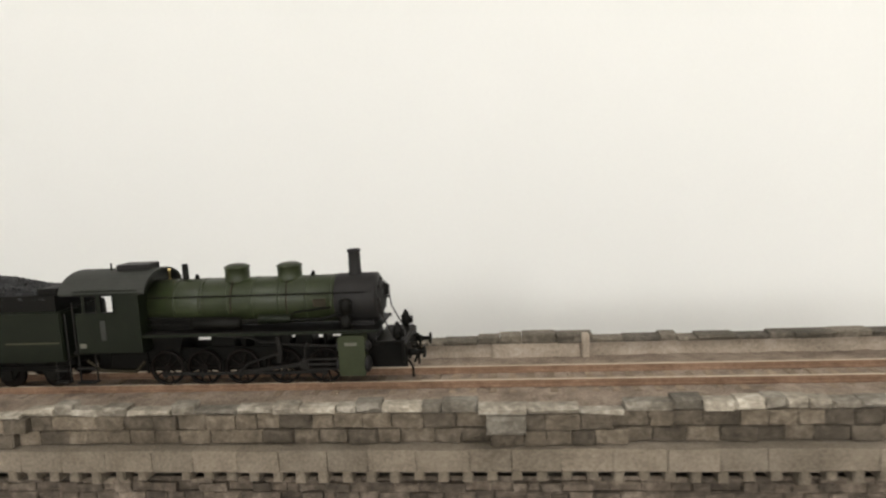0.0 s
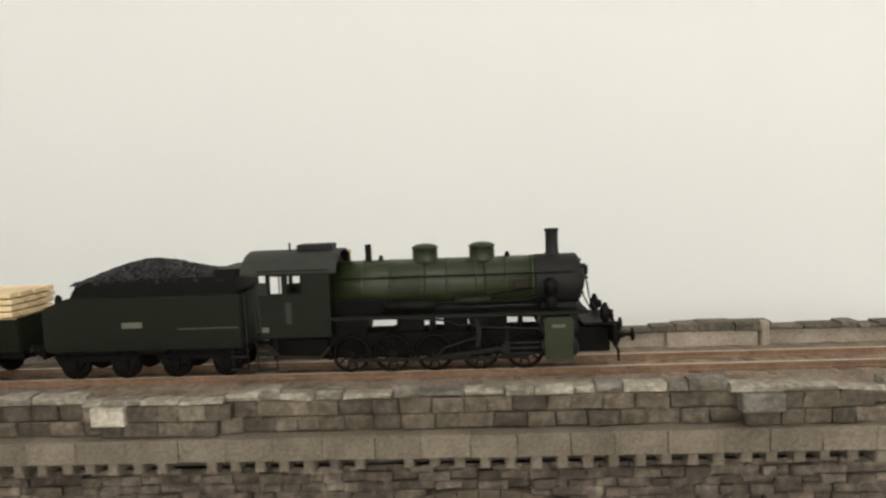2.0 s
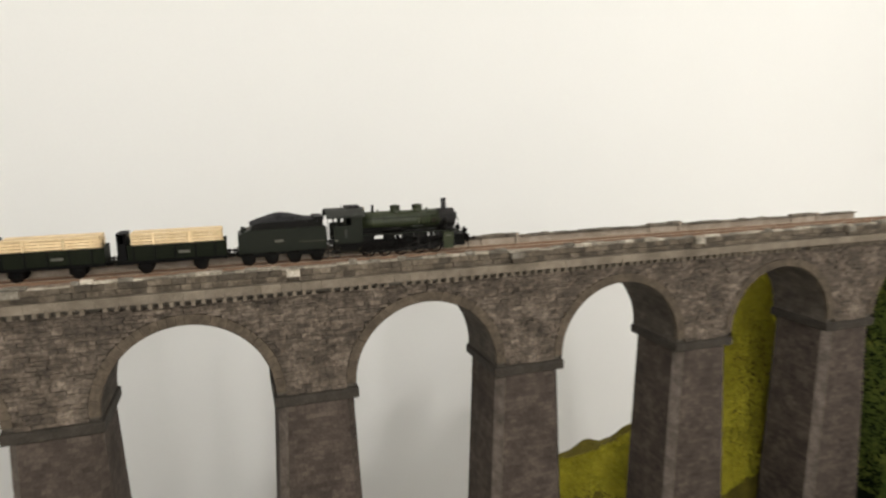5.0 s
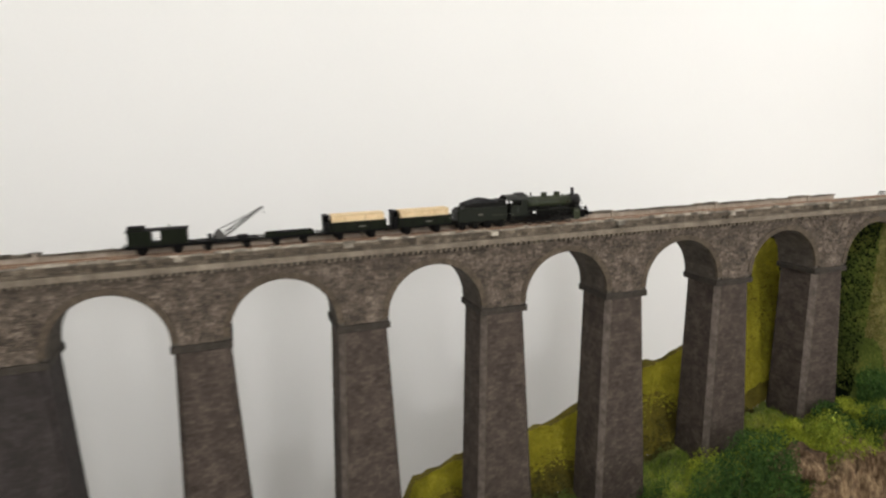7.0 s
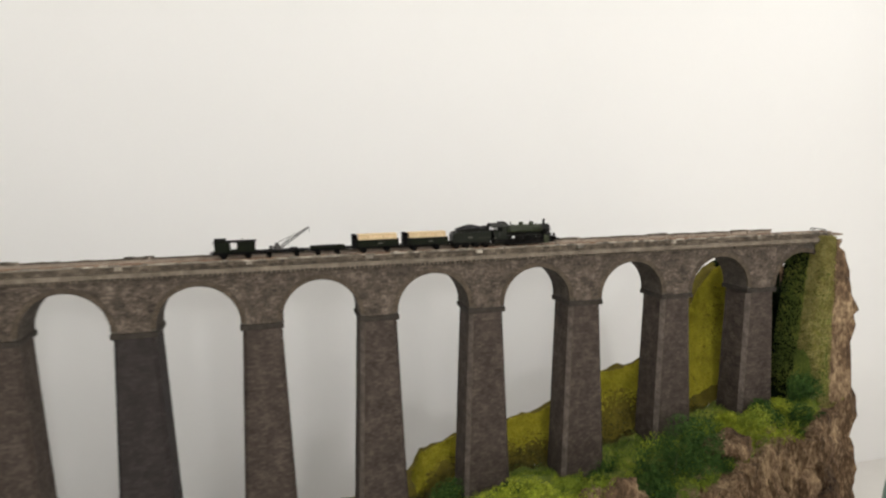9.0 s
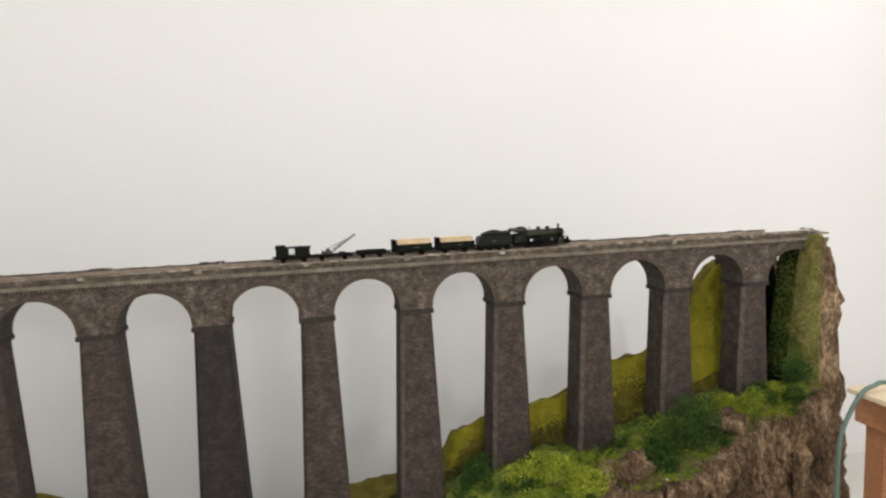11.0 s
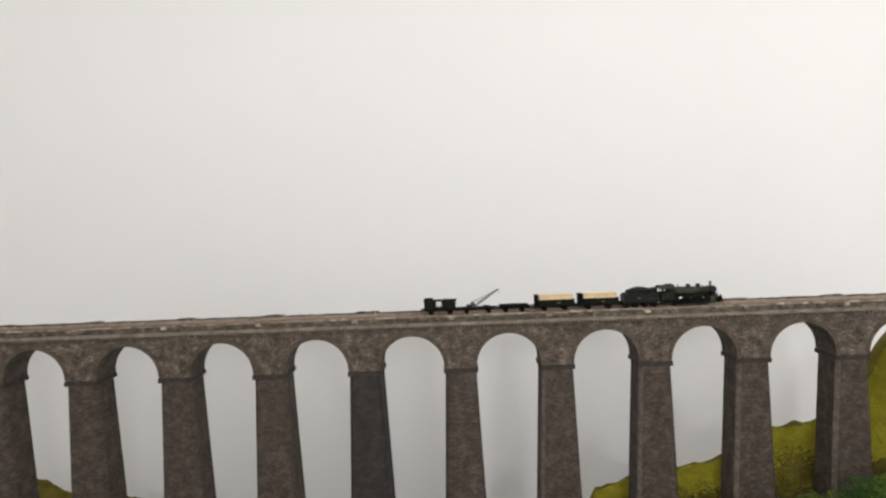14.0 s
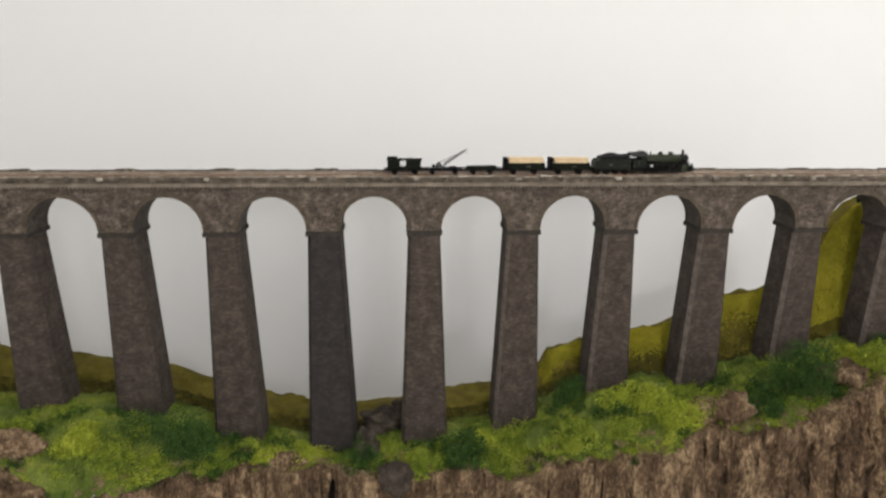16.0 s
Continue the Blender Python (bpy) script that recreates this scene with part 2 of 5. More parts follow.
lamp_glow = bpy.data.materials.new("lamp_glass")
lamp_glow.use_nodes = True
lamp_glow.node_tree.nodes["Principled BSDF"].inputs["Emission Color"].default_value = (1, 0.93, 0.83, 1)
lamp_glow.node_tree.nodes["Principled BSDF"].inputs["Emission Strength"].default_value = 4


# ---- mesh helpers ----
def link(bm, name, material, parent=None, label="", smooth=False, scale=1.0):
    if scale != 1.0:
        for v in bm.verts:
            v.co *= scale
    me = bpy.data.meshes.new(name)
    bm.to_mesh(me)
    bm.free()
    if smooth:
        for p in me.polygons:
            p.use_smooth = True
    me.materials.append(material)
    ob = new(name, me)
    if parent:
        ob.parent = parent
    if label:
        ob["label"] = label
    return ob


def part(name, bm, material, parent, label="", smooth=False):
    """One mesh under a thing, drawn in millimetres."""
    return link(bm, name, material, parent, label, smooth, 0.001)


def thing(name, x, y, z, label, category, group="", kind=""):
    ob = new(name)
    ob.empty_display_size = 0.01
    ob.location = (x, y, z)
    return tagged(ob, label, category, group, kind)


def box(bm, x0, x1, y0, y1, z0, z1, bevel=0.0, seg=1):
    vs = [bm.verts.new(c) for c in ((x0, y0, z0), (x1, y0, z0), (x1, y1, z0), (x0, y1, z0), (x0, y0, z1), (x1, y0, z1), (x1, y1, z1), (x0, y1, z1))]
    fs = [bm.faces.new([vs[i] for i in f]) for f in ((3, 2, 1, 0), (4, 5, 6, 7), (0, 1, 5, 4), (1, 2, 6, 5), (2, 3, 7, 6), (3, 0, 4, 7))]
    if bevel:
        es = {e for f in fs for e in f.edges}
        bmesh.ops.bevel(bm, geom=list(es), offset=bevel, segments=seg, affect="EDGES", profile=0.5)
    return bm


def boxed(x0, x1, y0, y1, z0, z1, bevel=0.0, seg=1):
    return box(bmesh.new(), x0, x1, y0, y1, z0, z1, bevel, seg)


def rod(bm, a, b, r, seg=10, r2=None):
    a, b = Vector(a), Vector(b)
    d = b - a
    m = Matrix.Translation((a + b) / 2) @ d.to_track_quat("Z", "Y").to_matrix().to_4x4()
    bmesh.ops.create_cone(bm, cap_ends=True, segments=seg, radius1=r, radius2=r if r2 is None else r2, depth=d.length, matrix=m)
    return bm


def pipe(bm, pts, r, seg=8):
    for a, b in zip(pts[:-1], pts[1:]):
        rod(bm, a, b, r, seg)
    return bm


def lathe(bm, profile, origin=(0, 0, 0), axis="Z", seg=24, ring=False):
    """Turn (radius, along) pairs round an axis."""
    o = Vector(origin)
    turn = {"Z": lambda r, a, h: Vector((r * math.cos(a), r * math.sin(a), h)), "X": lambda r, a, h: Vector((h, r * math.cos(a), r * math.sin(a))), "Y": lambda r, a, h: Vector((r * math.cos(a), h, r * math.sin(a)))}[axis]
    rings = []
    for r, h in profile:
        rings.append([bm.verts.new(o + turn(max(r, 1e-4), 2 * math.pi * i / seg, h)) for i in range(seg)])
    pairs = list(zip(rings[:-1], rings[1:])) + ([(rings[-1], rings[0])] if ring else [])
    for p, q in pairs:
        for i in range(seg):
            j = (i + 1) % seg
            bm.faces.new((p[i], p[j], q[j], q[i]))
    if not ring:
        bm.faces.new(rings[0][::-1])
        bm.faces.new(rings[-1])
    bmesh.ops.recalc_face_normals(bm, faces=bm.faces)
    return bm


def prism(bm, outline, y0, y1):
    """Push an outline of (x, z) pairs from y0 to y1."""
    a = [bm.verts.new((x, y0, z)) for x, z in outline]
    b = [bm.verts.new((x, y1, z)) for x, z in outline]
    n = len(a)
    bm.faces.new(a)
    bm.faces.new(b[::-1])
    for i in range(n):
        bm.faces.new((a[i], b[i], b[(i + 1) % n], a[(i + 1) % n]))
    bmesh.ops.recalc_face_normals(bm, faces=bm.faces)
    return bm


def block_data(w, d, h, c, jag, rng):
    """A stone w x d x h whose front (towards -y) is chamfered by c and a little uneven: vertices and faces."""
    j = lambda: rng.uniform(-jag, jag)
    v = [(-w / 2, d, 0), (w / 2, d, 0), (w / 2, d, h), (-w / 2, d, h),
         (-w / 2, c, 0), (w / 2, c, 0), (w / 2, c, h), (-w / 2, c, h),
         (-w / 2 + c + j(), j(), c + j()), (w / 2 - c + j(), j(), c + j()), (w / 2 - c + j(), j(), h - c + j()), (-w / 2 + c + j(), j(), h - c + j())]
    f = [(0, 1, 5, 4), (1, 2, 6, 5), (2, 3, 7, 6), (3, 0, 4, 7), (4, 5, 9, 8), (5, 6, 10, 9), (6, 7, 11, 10), (7, 4, 8, 11), (8, 9, 10, 11)]
    return v, f


class Heap:
    """Collects many small pieces for one mesh."""

    def __init__(self):
        self.v, self.f = [], []

    def add(self, verts, faces, at=(0, 0, 0)):
        n = len(self.v)
        self.v += [(a + at[0], b + at[1], c + at[2]) for a, b, c in verts]
        self.f += [tuple(i + n for i in f) for f in faces]

    def mesh(self, name, material, parent=None, label="", kind=""):
        me = bpy.data.meshes.new(name)
        me.from_pydata(self.v, [], self.f)
        me.update()
        me.materials.append(material)
        ob = new(name, me)
        if parent:
            ob.parent = parent
        return tagged(ob, label, "", "", kind)

# ---- room ----
def slab(name, x0, x1, y0, y1, z0, z1, material, label, category):
    return tagged(link(boxed(x0, x1, y0, y1, z0, z1), name, material), label, category, "", "structure")


RX0, RX1, RY0, RZ0, RZ1 = -2.6, 3.0, -4.0, -0.95, 1.65
slab("wall_north", RX0 - 0.1, RX1 + 0.1, WALL_Y, WALL_Y + 0.1, RZ0, RZ1, wall_paint, "plain off-white painted wall behind the viaduct", "wall")
# room shell out of view is assumed, pale so that it bounces light
slab("wall_south", RX0 - 0.1, RX1 + 0.1, RY0 - 0.1, RY0, RZ0, RZ1, room_paint, "plain off-white painted room wall", "wall")
slab("wall_west", RX0 - 0.1, RX0, RY0, WALL_Y, RZ0, RZ1, room_paint, "plain off-white painted side wall", "wall")
slab("wall_east", RX1, RX1 + 0.1, RY0, WALL_Y, RZ0, RZ1, room_paint, "plain off-white painted side wall", "wall")
slab("floor", RX0 - 0.1, RX1 + 0.1, RY0 - 0.1, WALL_Y + 0.1, RZ0 - 0.1, RZ0, floor_mat, "pale floor, light enough to bounce light onto the wall", "floor")
slab("ceiling", RX0 - 0.1, RX1 + 0.1, RY0 - 0.1, WALL_Y + 0.1, RZ1, RZ1 + 0.1, room_paint, "plain white ceiling", "ceiling")


# ---- viaduct ----
def lerp_list(x, table):
    if x <= table[0][0]:
        return table[0][1]
    for (xa, za), (xb, zb) in zip(table[:-1], table[1:]):
        if x <= xb:
            return za + (zb - za) * (x - xa) / (xb - xa)
    return table[-1][1]


def ease(a, b, x):
    t = min(1, max(0, (x - a) / (b - a)))
    return t * t * (3 - 2 * t)


FOOT = ((-1.6, -0.36), (-0.88, -0.385), (-0.66, -0.397), (-0.45, -0.474), (-0.24, -0.515), (-0.04, -0.49), (0.17, -0.46), (0.37, -0.37), (0.59, -0.37), (0.79, -0.31), (1.0, -0.273), (1.1, -0.25), (1.3, -0.23))
viaduct = thing("stone_viaduct", 0, 0, -0.3, "tall grey-brown stone model railway viaduct with many round arches", "viaduct")
viaduct_z = Vector((0, 0, 0.3))


def on_viaduct(ob):
    ob.parent = viaduct
    ob.location = ob.location + viaduct_z
    return ob


IMPOST_Z = -0.004


def pier_mesh(depth, lit_side):
    """A battered pier with chamfered corners, from its impost down by depth."""
    bm = bmesh.new()
    rings = []
    for z in (IMPOST_Z, -0.18, -depth):
        hw, c = 0.0334 - 0.039 * z, 0.009
        y0, y1 = 0.006 * z, DEEP - 0.012 * z
        rings.append([bm.verts.new(p) for p in ((-hw + c * 0.8, y0, z), (hw - c * 0.8, y0, z), (hw, y0 + c, z), (hw, y1 - c, z), (hw - c * 0.8, y1, z), (-hw + c * 0.8, y1, z), (-hw, y1 - c, z), (-hw, y0 + c, z))])
    for p, q in zip(rings[:-1], rings[1:]):
        for i in range(8):
            bm.faces.new((p[i], p[(i + 1) % 8], q[(i + 1) % 8], q[i]))
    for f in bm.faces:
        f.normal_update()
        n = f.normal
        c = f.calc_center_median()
        # worn picks the left front chamfers, coloured paler as if lit
        worn = lit_side and c.x < 0 and abs(n.x) > 0.3 and abs(n.y) > 0.3 and c.y < 0.03
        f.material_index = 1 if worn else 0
    bm.faces.new(rings[0])
    bm.faces.new(rings[-1][::-1])
    bmesh.ops.recalc_face_normals(bm, faces=bm.faces)
    return bm


for k in range(-7, 6):
    cx = k * S - PW / 2
    foot = lerp_list(cx, FOOT) - 0.05
    slate = k == -1
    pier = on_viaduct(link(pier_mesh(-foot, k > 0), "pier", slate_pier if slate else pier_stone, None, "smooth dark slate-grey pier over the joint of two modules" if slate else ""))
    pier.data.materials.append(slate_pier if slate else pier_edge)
    pier.location.x = cx
    w = PW / 2
    cap = boxed(-w - 0.0026, w + 0.0026, -0.0012, DEEP + 0.0012, IMPOST_Z - 0.002, 0.004, 0.0012)
    impost = link(cap, "impost", impost_stone, pier, "narrow projecting stone ledge")

# the solid body: barrel vaults and the walls above them
SEG = 28
body = Heap()
TOP = 0.0945
for k in BAYS:
    x0 = k * S
    xc = x0 + RAD
    arc = [(xc - RAD * math.cos(math.pi * i / SEG), ARC_Z + RAD * math.sin(math.pi * i / SEG)) for i in range(SEG + 1)]
    for (xa, za), (xb, zb) in zip(arc[:-1], arc[1:]):
        body.add([(xa, 0.003, za), (xb, 0.003, zb), (xb, 0.003, TOP), (xa, 0.003, TOP)], [(0, 1, 2, 3)])
        body.add([(xa, DEEP, za), (xb, DEEP, zb), (xb, DEEP, TOP), (xa, DEEP, TOP)], [(3, 2, 1, 0)])
    body.add([(x0 - PW, 0.003, 0.004), (x0, 0.003, 0.004), (x0, 0.003, TOP), (x0 - PW, 0.003, TOP)], [(0, 1, 2, 3)])
    body.add([(x0 - PW, DEEP, 0.004), (x0, DEEP, 0.004), (x0, DEEP, TOP), (x0 - PW, DEEP, TOP)], [(3, 2, 1, 0)])
body.add([(X_LEFT, 0, TOP), (X_RIGHT, 0, TOP), (X_RIGHT, DEEP, TOP), (X_LEFT, DEEP, TOP)], [(0, 1, 2, 3)])
on_viaduct(body.mesh("spandrel_wall", mortar))
for k in BAYS:
    xc = k * S + RAD
    h = Heap()
    for i in range(SEG):
        a, b = math.pi * i / SEG, math.pi * (i + 1) / SEG
        h.add([(xc - RAD * math.cos(t), y, ARC_Z + RAD * math.sin(t)) for t, y in ((a, 0.0), (b, 0.0), (b, DEEP), (a, DEEP))], [(3, 2, 1, 0)])
    for x in (xc - RAD, xc + RAD):
        h.add([(x, 0.0, 0.004), (x, DEEP, 0.004), (x, DEEP, ARC_Z), (x, 0.0, ARC_Z)], [(0, 1, 2, 3)])
    on_viaduct(h.mesh("arch_vault", soffit_stone))

# deck, ballast and track
deck = on_viaduct(link(boxed(X_LEFT, X_RIGHT, 0.002, DEEP - 0.002, 0.0930, 0.109), "deck", mortar))


def ballast_bed():
    h = Heap()
    nx, rng = 900, random.Random(5)
    prof = ((0.003, 0.1126), (0.006, 0.1125), (0.016, 0.1128), (0.024, 0.1132), (0.030, 0.1136), (0.036, 0.1134), (TRACK_Y, 0.1133), (0.049, 0.1134), (0.055, 0.1136), (0.062, 0.1132), (0.070, 0.1128), (0.0765, 0.1125))
    verts = []
    for i in range(nx + 1):
        x = X_LEFT + (X_RIGHT + 0.03 - X_LEFT) * i / nx
        for y, z in prof:
            verts.append((x, y, z + rng.uniform(-0.0003, 0.0004)))
    m = len(prof)
    h.add(verts, [(i * m + j, (i + 1) * m + j, (i + 1) * m + j + 1, i * m + j + 1) for i in range(nx) for j in range(m - 1)])
    return h


tagged(ballast_bed().mesh("ballast_bed", ballast), "sandy brown model ballast along the track", "ballast", "", "structure")
track = thing("railway_track", 0.0, TRACK_Y, 0.1136, "single model railway track with rust-brown rails", "railway track", "", "structure")
RAIL = ((-1.3, -2.5), (1.3, -2.5), (1.3, -2.1), (0.35, -1.8), (0.35, -0.9), (0.65, -0.7), (0.65, 0.0), (-0.65, 0.0), (-0.65, -0.7), (-0.35, -0.9), (-0.35, -1.8), (-1.3, -2.1))
for side in (-1, 1):
    bm = bmesh.new()
    a = [bm.verts.new((X_LEFT, side * 0.00865 + y * 0.001, (RAIL_Z - 0.1136) + z * 0.001)) for y, z in RAIL]
    b = [bm.verts.new((1.214, v.co.y, v.co.z)) for v in a]
    for i in range(len(a)):
        bm.faces.new((a[i], a[(i + 1) % 12], b[(i + 1) % 12], b[i]))
    bm.faces.new(b), bm.faces.new(a[::-1])
    bmesh.ops.recalc_face_normals(bm, faces=bm.faces)
    rail = link(bm, "rail", rail_rust, track)
    head = link(boxed(X_LEFT, 1.214, side * 0.00865 - 0.0006, side * 0.00865 + 0.0006, RAIL_Z - 0.1136 + 0.00005, RAIL_Z - 0.1136 + 0.00022), "rail_head", rail_bright, rail, "worn bright running surface")
tie = boxed(-0.0015, 0.0015, -0.015, 0.015, -0.0016, 0.0001, 0.0002)
tie_me = bpy.data.meshes.new("sleeper")
tie.to_mesh(tie_me), tie.free()
tie_me.materials.append(sleeper_wood)
n_tie, step = 0, 0.0076
x = X_LEFT + 0.004
late_ties = Heap()
while x < 1.21:
    if -0.35 < x < 1.0:
        ob = new("sleeper", tie_me)
        ob.parent, ob.location = track, (x, 0, 0)
    else:
        late_ties.add([tuple(v.co) for v in tie_me.vertices], [tuple(p.vertices) for p in tie_me.polygons], (x, 0, 0))
    x += step
late_ties.mesh("sleepers", sleeper_wood, track, "", "stuff")
stub = link(boxed(1.165, 1.222, 0.010, 0.075, 0.1085, 0.1126, 0.0008), "track_board", sleeper_wood, None)
tagged(stub, "thin brown board end carrying the open end of the track", "board")
stop_bm = bmesh.new()
for dx in (0, 0.008):
    pipe(stop_bm, [(1.176 + dx, 0.026, 0.1126), (1.181 + dx, 0.026, 0.122), (1.188 + dx, 0.026, 0.1126)], 0.0007, 6)
    pipe(stop_bm, [(1.176 + dx, 0.058, 0.1126), (1.181 + dx, 0.058, 0.122), (1.188 + dx, 0.058, 0.1126)], 0.0007, 6)
rod(stop_bm, (1.185, 0.024, 0.1218), (1.185, 0.060, 0.1218), 0.0008, 6)
tagged(link(stop_bm, "buffer_stop", loco_black), "small black wire end stop on the open track end", "buffer stop")


# ---- masonry pieces ----
def in_reach(x):
    return 0.24 < x < 0.87


class Courses:
    """Stones of one kind: those in reach become objects, the rest one joined mesh."""

    def __init__(self, name, rest, material, d, c, jag, limit, seed):
        self.rest = rest
        self.name, self.material, self.d, self.c, self.jag, self.limit = name, material, d, c, jag, limit
        self.rng, self.heap, self.count = random.Random(seed), Heap(), 0

    def lay(self, x0, x1, z0, z1, y, flip=False):
        v, f = block_data(x1 - x0, self.d, z1 - z0, self.c, self.jag, self.rng)
        if flip:
            v = [(-a, -b, c) for a, b, c in v]
        at = ((x0 + x1) / 2, y, z0)
        if in_reach(at[0]) and self.count < self.limit:
            me = bpy.data.meshes.new(self.name)
            me.from_pydata(v, [], f)
            me.materials.append(self.material)
            ob = new(self.name, me)
            ob.location = at
            on_viaduct(ob)
            self.count += 1
        else:
            self.heap.add(v, f, at)

    def finish(self):
        if self.heap.v:
            on_viaduct(self.heap.mesh(self.rest, self.material, None, "", "stuff"))


def split_run(x0, x1, lo, hi, rng):
    """Cut a run into pieces between lo and hi long."""
    cuts, x = [], x0
    while x1 - x > hi:
        x2 = x + rng.uniform(lo, hi)
        if x1 - x2 < lo * 0.6:
            x2 = x1
        cuts.append((x, x2))
        x = x2
    if x1 - x > 0.001:
        cuts.append((x, x1))
    return cuts


JOINT = 0.00012
REFUGES = [k * S - PW / 2 for k in range(-7, 6)]


def refuge_at(x):
    return any(abs(x - r) < 0.0215 for r in REFUGES)


rng = random.Random(21)
# cornice: a band of pale blocks on dentils
cornice = Courses("cornice_block", "cornice_band", cornice_stone, 0.02, 0.0003, 0.0003, 60, 3)
for xa, xb in split_run(X_LEFT, X_RIGHT, 0.0135, 0.0175, rng):
    cornice.lay(xa + 0.00003, xb - 0.00003, 0.0990, 0.1065, -0.0065 + rng.uniform(-0.0003, 0.0003))
cornice.finish()
dentil = Courses("dentil", "dentil_band", cornice_stone, 0.008, 0.0005, 0.0003, 90, 4)
x = X_LEFT + 0.004
while x < X_RIGHT - 0.004:
    hgt = rng.uniform(0.0036, 0.0052)
    if rng.random() > 0.04:
        dentil.lay(x - 0.0017, x + 0.0017, 0.0989 - hgt, 0.0989, -0.0045 + rng.uniform(-0.0008, 0.0008))
    x += 0.0081
dentil.finish()
# parapets: two courses, and uneven cap stones
brick = Courses("parapet_brick", "parapet_masonry", parapet_stone, 0.0055, 0.00035, 0.0006, 200, 7)
for zc, (za, zb) in enumerate(((0.1067, 0.1117), (0.1119, 0.1170))):
    for xa, xb in split_run(X_LEFT + zc * 0.005, X_RIGHT, 0.0070, 0.0118, rng):
        inside = refuge_at((xa + xb) / 2)
        brick.lay(xa + JOINT, xb - JOINT, za + 0.0002, zb, (-0.0042 if inside else -0.0012) + rng.uniform(-0.0005, 0.0005))
brick.finish()
capping = Courses("cap_stone", "parapet_capping", cap_stone, 0.0058, 0.0009, 0.0008, 120, 9)
for xa, xb in split_run(X_LEFT, X_RIGHT, 0.006, 0.017, rng):
    up = rng.uniform(-0.0014, 0.0010)
    inside = refuge_at((xa + xb) / 2)
    capping.lay(xa + JOINT, xb - JOINT, 0.1171, 0.1200 + up - (0.0012 if inside else 0), (-0.0036 if inside else -0.0014) + rng.uniform(-0.0007, 0.0007))
capping.finish()
# pale corner stones of the refuges
corner = Courses("refuge_stone", "refuge_masonry", cap_stone, 0.008, 0.0006, 0.0004, 20, 11)
for r in REFUGES:
    xa = r - 0.0215 + rng.uniform(-0.001, 0.001)
    corner.lay(xa, xa + rng.uniform(0.010, 0.013), 0.1112, 0.1172, -0.0062)
corner.finish()
# rear parapet, seen from inside
rear = Courses("rear_parapet_stone", "rear_capping", rear_stone, 0.008, 0.0006, 0.0005, 120, 13)
on_viaduct(link(boxed(X_LEFT, 1.09, 0.0765, 0.0805, 0.1067, 0.1190), "rear_parapet", sand_wall))
for xa, xb in split_run(X_LEFT, 1.09, 0.007, 0.017, rng):
    up = rng.uniform(-0.0007, 0.0010) + (0.0022 if refuge_at((xa + xb) / 2) else 0)
    rear.lay(xa + JOINT, xb - JOINT, 0.1190, 0.1210 + up, 0.0735 + rng.uniform(-0.0006, 0.0006))
rear.finish()
for r in REFUGES:
    if r < 1.08:
        on_viaduct(link(boxed(r - 0.0215, r + 0.0175, 0.0745, 0.0766, 0.1067, 0.1215, 0.0005), "refuge_wall", sand_wall))
        on_viaduct(link(boxed(r + 0.0178, r + 0.0212, 0.0722, 0.0766, 0.1067, 0.1232, 0.0006), "refuge_pillar", sand_wall))

# arch rings
RING = 0.0085
for k in BAYS:
    xc, n = k * S + RAD, 34
    near = 1 <= k <= 3
    heap = Heap()
    for i in range(n):
        a, b = math.pi * (i + 0.004) / n, math.pi * (i + 0.996) / n
        c0 = 0.0002
        vs = []
        for y, r0, r1, aa, bb in ((0.004, RAD - 0.0006, RAD + RING, a, b), (0.0, RAD - 0.0006, RAD + RING, a, b), (-0.0009 + rng.uniform(-0.0002, 0.0002), RAD + c0, RAD + RING - c0, a + 0.0015, b - 0.0015)):
            for r, t in ((r0, aa), (r0, bb), (r1, bb), (r1, aa)):
                vs.append((xc - r * math.cos(t), y, ARC_Z + r * math.sin(t)))
        fs = [(0, 1, 5, 4), (1, 2, 6, 5), (2, 3, 7, 6), (3, 0, 4, 7), (4, 5, 9, 8), (5, 6, 10, 9), (6, 7, 11, 10), (7, 4, 8, 11), (8, 9, 10, 11)]
        if near:
            me = bpy.data.meshes.new("voussoir")
            me.from_pydata(vs, [], fs)
            me.materials.append(ring_stone)
            on_viaduct(new("voussoir", me))
        else:
            heap.add(vs, fs)
    if heap.v:
        on_viaduct(heap.mesh("arch_ring", ring_stone, None, "", "stuff"))

# rubble courses between the rings
rubble = Courses("rubble_stone", "rubble_masonry", spandrel_stone, 0.006, 0.0005, 0.0006, 300, 17)
z = 0.0045
while z < 0.0935:
    hgt = rng.uniform(0.0030, 0.0047)
    z2 = min(z + hgt, 0.0945)
    zm = max(0.0, (z + z2) / 2 - ARC_Z)
    if z2 - z > 0.002:
        for k in BAYS:
            rr = RAD + RING
            for seg_x0, seg_x1 in ((k * S - PW, k * S),):
                # the run over this pier reaches to the rings on both sides
                ext = RAD - math.sqrt(max(0.0, rr * rr - zm * zm)) if zm < rr else RAD
                xa, xb = seg_x0 - ext, seg_x1 + ext
                if xb - xa > 0.003:
                    for pa, pb in split_run(max(xa, X_LEFT), min(xb, X_RIGHT), 0.0042, 0.0105, rng):
                        rubble.lay(pa + JOINT * 0.4, pb - JOINT * 0.4, z + 0.0001, z2, rng.uniform(-0.0013, 0.0009))
    z = z2
rubble.finish()

# ---- landscape ----
SEAM = -0.237
X_END = 1.177
